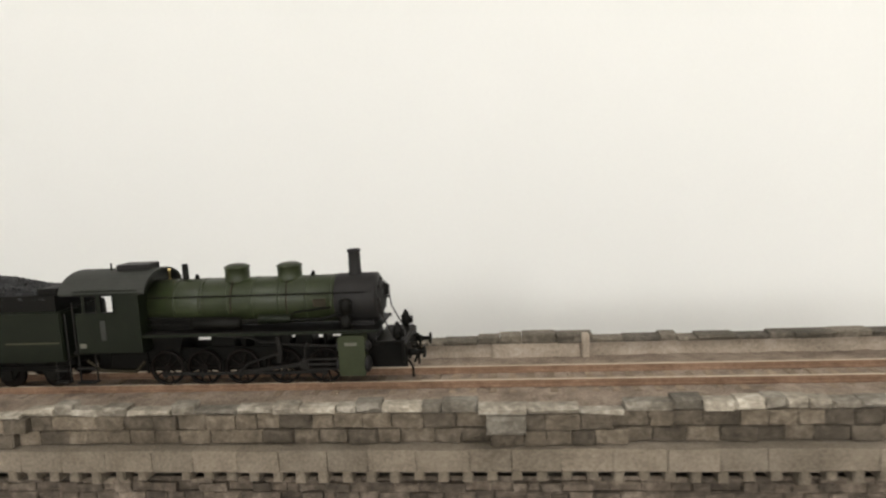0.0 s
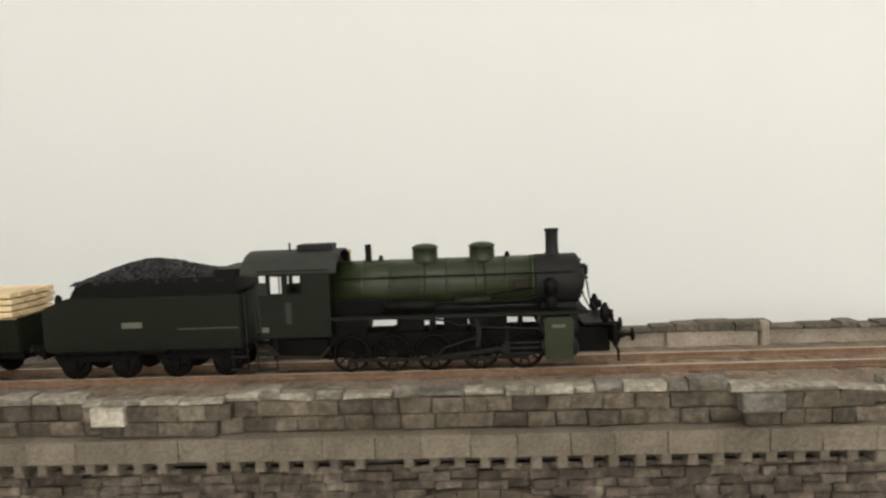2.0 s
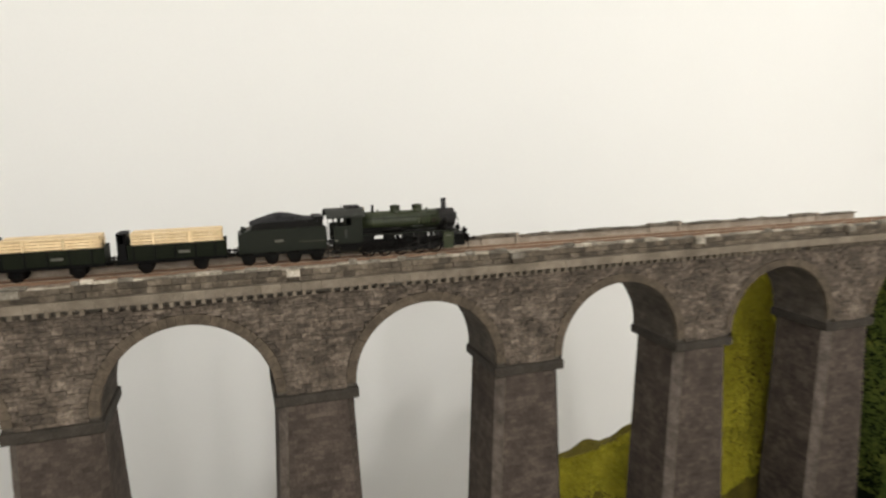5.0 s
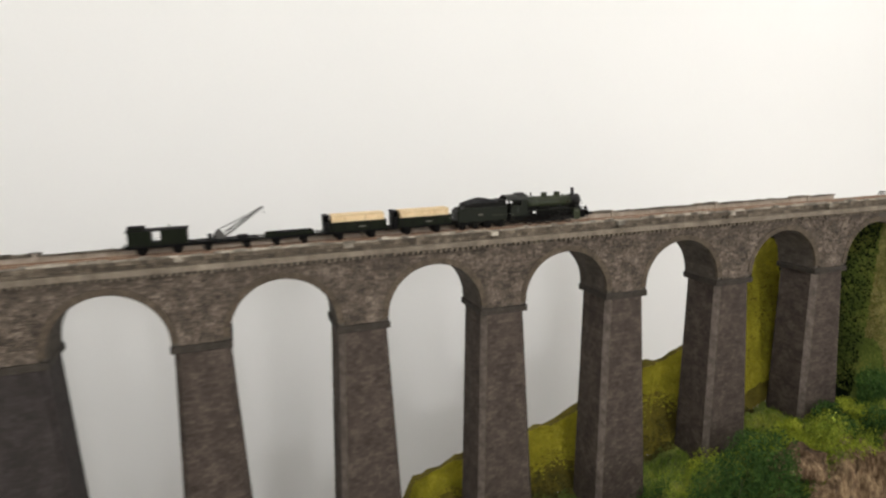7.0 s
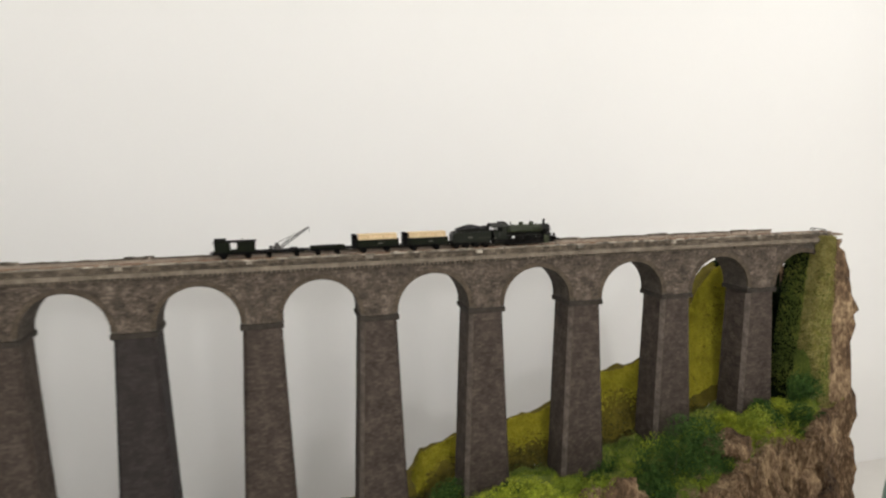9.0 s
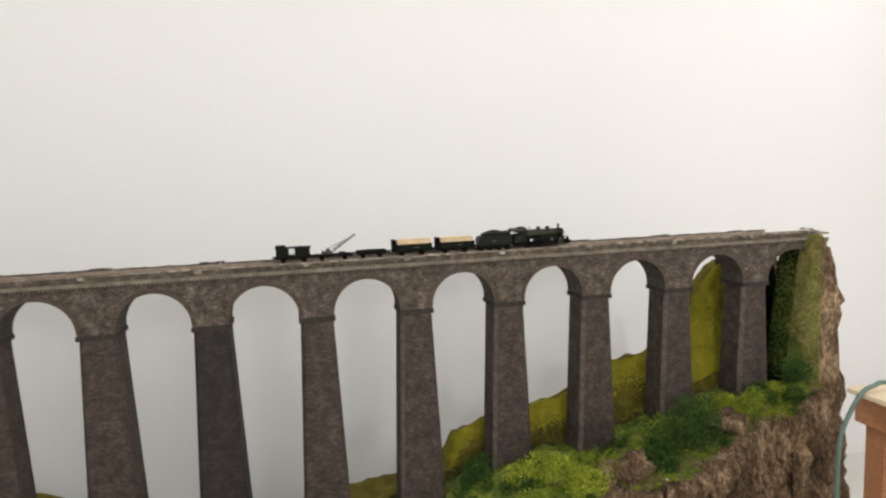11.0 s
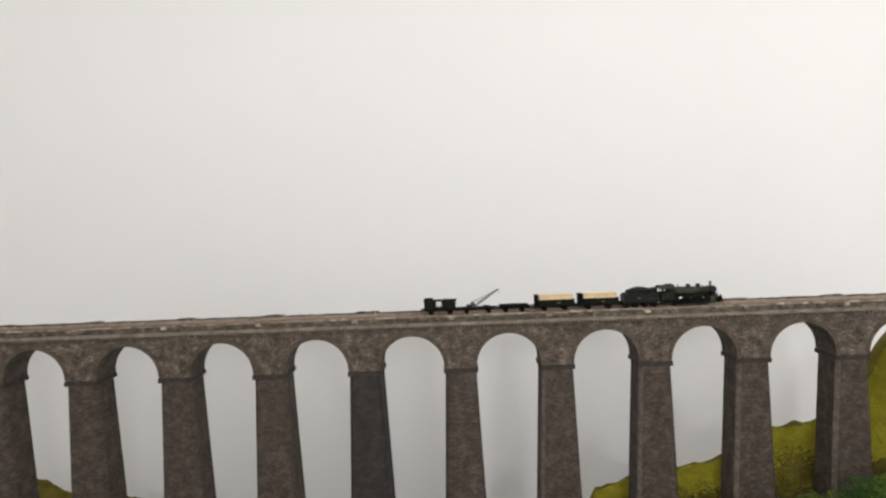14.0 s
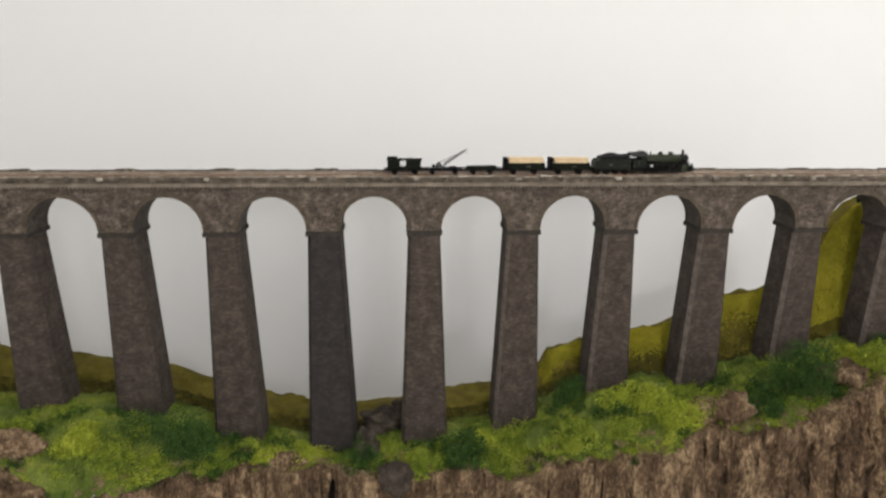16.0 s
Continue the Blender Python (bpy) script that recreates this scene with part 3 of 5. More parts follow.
CREST = ((-1.6, -0.27), (-1.1, -0.3), (-1.03, -0.338), (-0.85, -0.353), (-0.79, -0.363), (-0.64, -0.435), (-0.56, -0.449), (-0.42, -0.468), (-0.317, -0.505), (-0.25, -0.524), (-0.19, -0.539), (-0.1, -0.499), (0.03, -0.465), (0.134, -0.452), (0.22, -0.461), (0.25, -0.451), (0.262, -0.413), (0.285, -0.358), (0.36, -0.338), (0.48, -0.311), (0.585, -0.293), (0.64, -0.268), (0.71, -0.221), (0.805, -0.208), (0.87, -0.185), (0.922, -0.124), (0.952, -0.072), (0.977, -0.024), (1.012, 0.018), (1.05, 0.034), (1.3, 0.034))
EDGE = ((-1.6, -0.15), (-0.98, -0.15), (-0.84, -0.15), (-0.74, -0.19), (-0.66, -0.18), (-0.52, -0.12), (-0.44, -0.08), (-0.38, -0.065), (-0.30, -0.055), (-0.24, -0.045), (-0.17, -0.06), (-0.08, -0.075), (0.0, -0.10), (0.10, -0.11), (0.2, -0.13), (0.32, -0.15), (0.45, -0.165), (0.52, -0.13), (0.57, -0.105), (0.65, -0.145), (0.73, -0.145), (0.82, -0.13), (0.93, -0.10), (1.0, -0.095), (1.08, -0.08), (1.14, -0.055), (X_END, -0.012))


def edge_y(x):
    return lerp_list(x, EDGE) + 0.012 * noise.noise(Vector((x * 14, 5.0, 0.0))) + 0.010 * noise.noise(Vector((x * 47, 2.0, 0.0))) + 0.005 * noise.noise(Vector((x * 130, 8.0, 0.0)))


def rough(x, y, z=0.0, s=30, amp=0.008):
    return amp * noise.fractal(Vector((x * s, y * s, z * s)), 0.9, 2.0, 4)


def ground_z(x, y):
    g = lerp_list(x, FOOT)
    front = g - 0.035 * (1 - ease(-0.15, -0.03, y)) if y < -0.03 else g
    front -= max(0.0, -0.13 - y) * 0.9
    crest = max(g + 0.012, lerp_list(x, CREST))
    z = front + (crest - front) * ease(0.085, 0.155, y)
    bank = ease(1.10, 1.15, x) * ease(-0.055, -0.012, y)
    bank *= 1 - ease(0.075, 0.12, y)
    z = z + (0.1075 - z) * bank if x > 1.09 else z
    lumps = 0.026 * noise.noise(Vector((x * 13, y * 13, 3.0))) if y < -0.025 else 0.0
    return z + (rough(x, y, 0, 26, 0.009) + lumps) * (1 - 0.8 * bank)


def turf(name, x0, x1, y0, y1, material, label, step=0.009):
    nx, ny = max(2, round((x1 - x0) / step)), round(0.24 / step)
    h = Heap()
    vs = []
    for i in range(nx + 1):
        x = x0 + (x1 - x0) * i / nx
        ya = edge_y(x) if y0 is None else y0
        vs += [(x, ya + (y1 - ya) * j / ny) for j in range(ny + 1)]
    m = ny + 1
    h.add([(x, y, ground_z(x, y)) for x, y in vs], [(i * m + j, (i + 1) * m + j, (i + 1) * m + j + 1, i * m + j + 1) for i in range(nx) for j in range(ny)])
    ob = h.mesh(name, material)
    for p in ob.data.polygons:
        p.use_smooth = True
    return tagged(ob, label, "ground", "", "structure")


turf("ground_west", X_LEFT, SEAM - 0.002, None, 0.088, soil, "dark mossy model ground under the piers")
turf("ground_east", SEAM + 0.002, X_END, None, 0.088, soil, "dark mossy model ground rising to the bridge end")
turf("hill_west", X_LEFT, SEAM - 0.002, 0.088, 0.21, olive_mat, "olive foam hillside behind the piers")
turf("hill_east", SEAM + 0.002, 1.035, 0.088, 0.21, olive_mat, "olive foam hillside climbing to the bridge end")
# bank coloured near black, as shaded by the arch
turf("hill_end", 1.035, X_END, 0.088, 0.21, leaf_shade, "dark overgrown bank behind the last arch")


def steps(a, b, d=0.012):
    n = round((b - a) / d)
    return [a + (b - a) * i / n for i in range(n + 1)]


def cliff(name, plan, label):
    """A rock face that falls from the ground's edge, fluted like bark."""
    pts, acc = [], 0.0
    for (xa, ya), (xb, yb) in zip(plan[:-1], plan[1:]):
        n = max(1, round(math.hypot(xb - xa, yb - ya) / 0.006))
        for i in range(n):
            pts.append((xa + (xb - xa) * i / n, ya + (yb - ya) * i / n, (yb - ya), -(xb - xa)))
    pts.append((*plan[-1], pts[-1][2], pts[-1][3]))
    rows, h = 60, Heap()
    verts = []
    for x, y, nx, ny in pts:
        l = math.hypot(nx, ny)
        nx, ny = nx / l, ny / l
        top = ground_z(x, y)
        for j in range(rows + 1):
            t = j / rows
            z = top + (RZ0 - top) * t ** 1.35 - (0.004 if j == 0 else 0.0)
            out = -0.012 if j == 0 else 0.003 + 0.09 * t ** 1.5
            out += (0 if j == 0 else 1) * (noise.fractal(Vector((x * 95, y * 95, z * 14)), 0.6, 2.1, 5) * 0.014 + abs(noise.noise(Vector((x * 48, y * 48, z * 10)))) * 0.024 + abs(noise.noise(Vector((x * 14, y * 14, z * 11)))) * 0.022 + abs(noise.noise(Vector((x * 30, y * 30, z * 5 + 3)))) * 0.020)
            verts.append((x + nx * out, y + ny * out, z))
    m = rows + 1
    h.add(verts, [(i * m + j, i * m + j + 1, (i + 1) * m + j + 1, (i + 1) * m + j) for i in range(len(pts) - 1) for j in range(rows)])
    return tagged(h.mesh(name, rock), label, "cliff", "", "structure")


cliff("cliff_west", [(x, edge_y(x)) for x in steps(X_LEFT, SEAM - 0.002)] + [(SEAM - 0.002, 0.21)], "brown bark-like rock face of the model base")
cliff("cliff_east", [(SEAM + 0.002, 0.21)] + [(x, edge_y(x)) for x in steps(SEAM + 0.002, X_END)] + [(X_END, 0.21)], "brown and grey bark-like rock face below the bridge end")


def leaf(size, rng):
    """One small pointed leaf, turned at random."""
    q = Euler((rng.uniform(0, 6.3), rng.uniform(0, 6.3), rng.uniform(0, 6.3))).to_matrix()
    return [tuple(q @ Vector(p) * size) for p in ((0, -1, 0), (0.5, 0, 0.15), (0, 1, 0), (-0.5, 0, 0.15))], [(0, 1, 2), (0, 2, 3)]


def clump(heap, x, y, z, rx, ry, rz, n, size, rng):
    """Leaves in an uneven lump of half-axes rx, ry, rz."""
    lobes = [(rng.uniform(-0.6, 0.6), rng.uniform(-0.6, 0.6), rng.uniform(-0.1, 0.7), rng.uniform(0.35, 0.6)) for _ in range(7)]
    for _ in range(n):
        lx, ly, lz, lr = rng.choice(lobes)
        d = Vector((rng.gauss(0, 1), rng.gauss(0, 1), rng.gauss(0, 1))).normalized() * lr * rng.uniform(0.55, 1.05)
        v, f = leaf(size * rng.uniform(0.6, 1.3), rng)
        heap.add(v, f, (x + (lx + d.x) * rx, y + (ly + d.y) * ry, z + max(-0.05, lz + d.z) * rz))


def bush(x, y, rx, ry, rz, material, label, n=900, size=0.0034, seed=1, category="bush"):
    rng = random.Random(seed)
    heap = Heap()
    z = ground_z(x, y)
    clump(heap, 0, 0, 0, rx, ry, rz, n, size, rng)
    ob = heap.mesh("bush", material)
    ob.location = (x, y, z - 0.004)
    twig = Heap()
    for _ in range(7):
        a, b = rng.uniform(0, 6.28), rng.uniform(0.3, 0.6)
        twig.add([(-0.0008, 0, -0.006), (0.0008, 0, -0.006), (math.cos(a) * rx * b, math.sin(a) * ry * b, rz * 0.6)], [(0, 1, 2)])
    twig.mesh("twigs", sleeper_wood, ob)
    return tagged(ob, label, category, "bushes on the slope")


DARK, BRIGHT, LIME = "dark green leafy scatter bush on the slope", "bright green scatter bush on the slope", "yellow-green foam shrub on the slope"
for i, (x, y, rx, ry, rz, mat, n) in enumerate((
        (-0.58, -0.080, 0.098, 0.060, 0.085, leaf_dark, 6500),
        (-0.75, -0.095, 0.055, 0.050, 0.045, leaf_lime, 2400),
        (-0.88, -0.095, 0.070, 0.050, 0.045, leaf_bright, 3000),
        (-1.05, -0.080, 0.080, 0.050, 0.050, leaf_dark, 2400),
        (-0.66, -0.120, 0.045, 0.035, 0.030, leaf_bright, 1400),
        (-0.47, -0.100, 0.060, 0.040, 0.030, leaf_bright, 2000),
        (-0.40, -0.075, 0.040, 0.030, 0.022, leaf_lime, 1200),
        (-0.17, -0.100, 0.040, 0.045, 0.050, leaf_dark, 2200),
        (-0.03, -0.110, 0.045, 0.040, 0.045, leaf_bright, 1900),
        (0.05, -0.110, 0.055, 0.045, 0.050, leaf_dark, 2400),
        (0.14, -0.080, 0.070, 0.045, 0.045, leaf_bright, 3000),
        (0.10, -0.060, 0.035, 0.030, 0.040, leaf_lime, 1400),
        (0.26, -0.100, 0.060, 0.050, 0.045, leaf_bright, 2600),
        (0.285, 0.010, 0.046, 0.03, 0.066, leaf_dark, 3200),
        (0.45, -0.09, 0.10, 0.060, 0.060, leaf_lime, 5200),
        (0.40, -0.120, 0.050, 0.040, 0.035, leaf_bright, 1800),
        (0.58, -0.070, 0.050, 0.045, 0.045, leaf_bright, 2000),
        (0.74, -0.090, 0.080, 0.055, 0.105, leaf_dark, 6500),
        (0.68, -0.110, 0.040, 0.035, 0.040, leaf_dark, 1700),
        (0.86, -0.070, 0.070, 0.050, 0.045, leaf_lime, 3000),
        (0.95, -0.065, 0.050, 0.045, 0.045, leaf_bright, 2200),
        (0.915, -0.025, 0.026, 0.02, 0.034, leaf_lime, 1300),
        (1.02, -0.055, 0.060, 0.045, 0.050, leaf_dark, 3000),
        (1.10, -0.045, 0.045, 0.035, 0.050, leaf_dark, 2200))):
    lab = DARK if mat is leaf_dark else BRIGHT if mat is leaf_bright else LIME
    bush(x, max(y, edge_y(x) + ry * 0.6), rx * 1.1, ry * 1.15, rz * 1.1, mat, lab, round(n * 1.6), 0.0026, seed=40 + i)


def undergrowth(name, material, label, lo, hi, count, seed, size):
    """Small foam clumps strewn where a slow noise lies between lo and hi."""
    rng, heap = random.Random(seed), Heap()
    made = 0
    while made < count:
        x = rng.uniform(-1.25, 1.09)
        y = rng.uniform(edge_y(x) + 0.004, 0.01)
        n = noise.noise(Vector((x * 9, y * 9, 4.0)))
        if not lo < n < hi:
            continue
        r = rng.uniform(0.009, 0.030)
        clump(heap, x, y, ground_z(x, y) - 0.003, r * 1.4, r, r * rng.uniform(0.6, 1.25), round(r * 15000), size, rng)
        made += 1
    return tagged(heap.mesh(name, material), label, "undergrowth", "", "stuff")


undergrowth("green_undergrowth", leaf_bright, "bright green foam clumps covering the slope", -0.25, 1.0, 170, 201, 0.0021)
undergrowth("lime_undergrowth", leaf_lime, "yellow-green foam clumps on the slope", 0.1, 1.0, 80, 202, 0.0021)
undergrowth("dark_undergrowth", leaf_dark, "dark green leafy clumps on the slope", -1.0, -0.05, 110, 203, 0.0024)


def fringe(name, material, label, count, seed, size, inward=0.014):
    """Tufts that hang over the upper edge of the rock face."""
    rng, heap = random.Random(seed), Heap()
    for _ in range(count):
        x = rng.uniform(-1.25, 1.12)
        if noise.noise(Vector((x * 11, seed * 0.7, 1.0))) < -0.05:
            continue
        y = edge_y(x) + rng.uniform(-0.009, inward)
        drop = max(0.0, edge_y(x) - y)
        r = rng.uniform(0.006, 0.015)
        clump(heap, x, y, ground_z(x, max(y, edge_y(x))) - 1.6 * drop - 0.002, r * 1.3, r, r * rng.uniform(0.6, 1.2), round(r * 11000), size, rng)
    return tagged(heap.mesh(name, material), label, "undergrowth", "", "stuff")


fringe("edge_grass", leaf_bright, "bright green tufts hanging over the rock edge", 170, 5, 0.0021)
fringe("edge_shrub", leaf_dark, "dark green tufts hanging over the rock edge", 100, 9, 0.0024)
fringe("edge_straw", sandy, "dry straw-coloured tufts along the rock edge", 260, 14, 0.0023, 0.032)


def scatter(name, count, material, label, pick, size, seed, category):
    rng, heap = random.Random(seed), Heap()
    for _ in range(count):
        x, y = pick(rng)
        z = ground_z(x, y)
        for _ in range(3):
            v, f = leaf(size * rng.uniform(0.6, 1.4), rng)
            heap.add(v, f, (x + rng.uniform(-1, 1) * size, y + rng.uniform(-1, 1) * size, z + rng.uniform(0, 1.4) * size))
    return tagged(heap.mesh(name, material), label, category, "", "stuff")


def on_crest(rng):
    r = rng.random()
    if r < 0.35:
        return rng.uniform(0.89, 1.03), rng.uniform(0.102, 0.17)
    x = rng.uniform(0.262, 0.92)
    low = 0.134 + 0.022 * noise.noise(Vector((x * 17, 6.0, 0.0)))
    return x, 0.185 - (0.185 - low) * rng.random() ** 0.9 - 0.016 * max(0.0, rng.gauss(0, 0.6))


def on_slope(rng):
    return rng.uniform(-1.4, 0.93), rng.uniform(0.07, 0.115)


# yellow above, dark olive below: the slope's shade is partly in these colours
scatter("yellow_foliage", 56000, yellow_scatter, "yellow-green foam scatter along the hill crest", on_crest, 0.0024, 71, "scatter")
scatter("olive_foliage", 12000, olive_scatter, "dark olive foam scatter on the hillside, partly coloured as shade", on_slope, 0.0024, 72, "scatter")


def grass(name, count, seed):
    rng, heap = random.Random(seed), Heap()
    for _ in range(count):
        x = rng.uniform(-1.3, 1.12)
        y = rng.uniform(edge_y(x) - 0.002, 0.06)
        if x > 1.06 and y > -0.03 or noise.noise(Vector((x * 17, y * 17, 9.0))) < -0.12:
            continue
        z = ground_z(x, y) - 0.001
        h, a = rng.uniform(0.005, 0.013), rng.uniform(0, 6.28)
        dx, dy = math.cos(a) * 0.0007, math.sin(a) * 0.0007
        lx, ly = rng.uniform(-0.004, 0.004), rng.uniform(-0.004, 0.004)
        heap.add([(x - dx, y - dy, z), (x + dx, y + dy, z), (x + lx, y + ly, z + h)], [(0, 1, 2)])
    return tagged(heap.mesh(name, grass_mat), "fine bright green static grass on the ground", "grass", "", "stuff")


grass("grass", 60000, 81)


def moss_bank():
    rng, heap = random.Random(83), Heap()
    for _ in range(16000):
        x, y = rng.uniform(1.118, X_END), rng.uniform(-0.06, 0.012)
        v, f = leaf(0.0034 * rng.uniform(0.6, 1.5), rng)
        heap.add(v, f, (x, y, ground_z(x, y) + rng.uniform(0, 0.002)))
    return tagged(heap.mesh("moss", moss_pale), "pale dry moss on the bank at the bridge end", "moss", "", "stuff")


moss_bank()


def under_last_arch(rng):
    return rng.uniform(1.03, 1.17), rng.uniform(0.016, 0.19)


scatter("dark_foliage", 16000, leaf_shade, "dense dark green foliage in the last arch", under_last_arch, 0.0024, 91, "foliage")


def sandy_patch(rng):
    if rng.random() < 0.45:
        x = rng.gauss(0.61, 0.035)
    else:
        x = rng.gauss(-0.30, 0.035)
        x = min(x, SEAM - 0.004)
    return x, rng.uniform(edge_y(x), edge_y(x) + 0.045)


scatter("sandy_scatter", 3500, sandy, "tan sandy soil crumbs along the slope edge", sandy_patch, 0.0022, 87, "soil")


def boulder(x, y, rx, ry, rz, seed, label, material=dark_rock):
    bm = bmesh.new()
    bmesh.ops.create_icosphere(bm, subdivisions=4, radius=1)
    for v in bm.verts:
        d = 1 + 0.35 * noise.fractal(v.co * 1.6 + Vector((seed, 0, 0)), 0.8, 2.0, 5)
        v.co = Vector((v.co.x * rx * d, v.co.y * ry * d, v.co.z * rz * d))
    ob = link(bm, "boulder", material)
    ob.location = (x, y, ground_z(x, y) + rz * 0.3)
    return tagged(ob, label, "rock", "boulders")


boulder(-0.135, 0.085, 0.055, 0.035, 0.032, 3.0, "dark brown rock lump behind the piers")
boulder(-0.085, 0.095, 0.035, 0.03, 0.045, 8.0, "dark brown rock lump beside the pier foot")
boulder(-0.165, -0.02, 0.028, 0.03, 0.05, 12.0, "dark upright rock at the module joint")
boulder(-0.10, -0.115, 0.035, 0.025, 0.04, 17.0, "weathered rock lump on the slope edge")
boulder(0.57, -0.085, 0.038, 0.03, 0.03, 23.0, "tan brown rock lump on the slope", rock)
boulder(0.62, -0.10, 0.045, 0.035, 0.035, 29.0, "tan brown rock lump on the slope", rock)
boulder(0.86, -0.095, 0.05, 0.03, 0.03, 31.0, "tan brown rock lump on the cliff edge", rock)
boulder(-0.86, -0.125, 0.06, 0.03, 0.025, 37.0, "tan brown rock lump on the cliff edge", rock)
boulder(-0.35, -0.05, 0.05, 0.02, 0.02, 43.0, "tan brown rock lump on the cliff edge", rock)

# added black strip that stands in for the dark open gap
joint = link(boxed(SEAM - 0.003, SEAM + 0.003, -0.14, 0.0, RZ0, -0.535, 0.0004), "gap_strip", loco_black)
tagged(joint, "narrow black strip standing in for the dark gap between two layout modules", "board")

# ---- train, drawn in millimetres ----
def at_rail(x):
    return TRAIN_X + x * 0.001, TRACK_Y, RAIL_Z


def wheel(parent, x, r, y=-8.0, material=None, spokes=10):
    """A spoked wheel with tyre, rim and hub, standing on the rail."""
    s = -1 if y < 0 else 1
    w = part("wheel", lathe(bmesh.new(), ((r, 1.0 * s), (r, -0.6 * s), (r - 0.9, -0.8 * s), (r - 1.1, -0.2 * s), (r - 1.1, 0.9 * s), (r - 0.6, 1.1 * s)), (0, 0, 0), "Y", 28, True), wheel_red, parent, "", True)
    bm = bmesh.new()
    for i in range(spokes):
        a = 2 * math.pi * i / spokes
        rod(bm, (0, 0, 0), (math.cos(a) * (r - 0.8), 0, math.sin(a) * (r - 0.8)), 0.35, 6)
    rod(bm, (0, -0.9, 0), (0, 0.9, 0), 1.5, 12)
    part("spokes", bm, material or wheel_red, w)
    w.location = (x * 0.001, y * 0.001, r * 0.001)
    return w


def solid_wheel(parent, x, r, y):
    s = -1 if y < 0 else 1
    w = part("wheel", lathe(bmesh.new(), ((r - 2.2, 1.0 * s), (r, 0.9 * s), (r, -0.6 * s), (r - 0.8, -0.9 * s), (r - 1.2, -0.3 * s), (1.4, -0.4 * s), (1.2, -1.0 * s)), (0, 0, 0), "Y", 22), wheel_red, parent, "", True)
    w.location = (x * 0.001, y * 0.001, r * 0.001)
    return w


def buffer(parent, x, y, way):
    b = part("buffer", lathe(bmesh.new(), ((1.3, 0), (1.3, way * 3.0), (0.8, way * 3.2), (0.8, way * 5.6), (2.4, way * 5.8), (2.4, way * 6.4), (1.6, way * 6.7)), (0, 0, 0), "X", 16), loco_black, parent, "", True)
    b.location = (x * 0.001, y * 0.001, 0.0121)
    return b


def hook(parent, x, way):
    bm = pipe(bmesh.new(), [(0, 0, 0), (way * 3, 0, 0), (way * 4, 0, -1.6), (way * 3, 0, -3.4), (way * 1.6, 0, -3.0)], 0.5, 6)
    o = part("coupling_hook", bm, loco_black, parent)
    o.location = (x * 0.001, 0, 0.0116)


def locomotive():
    e = thing("steam_locomotive", *at_rail(0), "dark green model steam locomotive with black smokebox and five coupled axles", "locomotive")
    cz, r = 32.2, 9.4
    part("boiler", lathe(bmesh.new(), ((r, -84), (r, -62), (r - 0.05, -61.9), (r, -61.8), (r, -40), (r - 0.05, -7)), (0, 0, cz), "X", 40), boiler_lit_green, e, "", True)
    part("smokebox", lathe(bmesh.new(), ((r + 0.15, -7), (r + 0.25, -6.6), (r + 0.25, 8.5), (r - 0.5, 9.3), (r - 2.2, 9.6)), (0, 0, cz), "X", 40), smokebox_grey, e, "matt dark grey smokebox", True)
    door = part("smokebox_door", lathe(bmesh.new(), ((r - 2.2, 9.4), (r - 2.6, 10.2), (4.2, 11.4), (1.0, 11.9)), (0, 0, cz), "X", 32), smokebox_grey, e, "", True)
    bm = bmesh.new()
    for a in range(0, 360, 45):
        box(bm, 9.2, 10.8, math.cos(radians(a)) * 7 - 0.5, math.cos(radians(a)) * 7 + 0.5, cz + math.sin(radians(a)) * 7 - 0.5, cz + math.sin(radians(a)) * 7 + 0.5, 0.1)
    rod(bm, (11.6, 0, cz), (13.4, 0, cz), 0.5, 8)
    rod(bm, (12.9, -2.2, cz), (12.9, 2.2, cz), 0.3, 6)
    part("door_clamps", bm, steel, door)
    for x in (-72, -61, -50, -40, -29, -18, -8):
        part("boiler_band", lathe(bmesh.new(), ((r + 0.0, x - 0.5), (r + 0.16, x - 0.4), (r + 0.16, x + 0.4), (r, x + 0.5)), (0, 0, cz), "X", 40), boiler_lit_green, e, "", True)
    part("chimney", lathe(bmesh.new(), ((3.9, cz + r - 1.2), (3.0, cz + r - 0.1), (2.45, cz + r + 1.0), (2.35, 50.0), (2.7, 50.4), (2.7, 51.4), (2.2, 51.4), (2.0, 47)), (0, 0, 0), "Z", 24), smokebox_grey, e, "tall plain black chimney", True)
    for x in (-48.4, -26.6):
        part("dome", lathe(bmesh.new(), ((5.6, cz + r - 1.8), (5.0, cz + r - 0.2), (4.8, cz + r + 0.4), (4.8, cz + r + 3.8), (5.1, cz + r + 4.0), (5.1, cz + r + 4.5), (3.4, cz + r + 5.4), (0.6, cz + r + 5.8)), (x, 0, 0), "Z", 24), boiler_lit_green, e, "", True)
    bm = bmesh.new()
    pipe(bm, [(-48.4, -4.2, cz + r), (-48.2, -8.2, cz + 5.5), (-48.2, -9.7, cz), (-48.2, -9.6, cz - 3)], 0.35, 6)
    part("sand_pipe", bm, copper, e, "thin copper sand pipe")
    bm = bmesh.new()
    pipe(bm, [(-26.6, -4.2, cz + r), (-25.8, -8.0, cz + 5.5), (-25.6, -9.7, cz + 1), (-25.6, -9.6, cz - 5)], 0.3, 6)
    part("sand_pipe", bm, copper, e, "thin copper sand pipe")
    part("safety_valve", lathe(bmesh.new(), ((1.5, cz + r - 0.5), (1.25, cz + r + 0.4), (1.2, cz + r + 6.0), (0.8, cz + r + 6.2)), (-70.3, 0, 0), "Z", 14), loco_black, e, "", True)
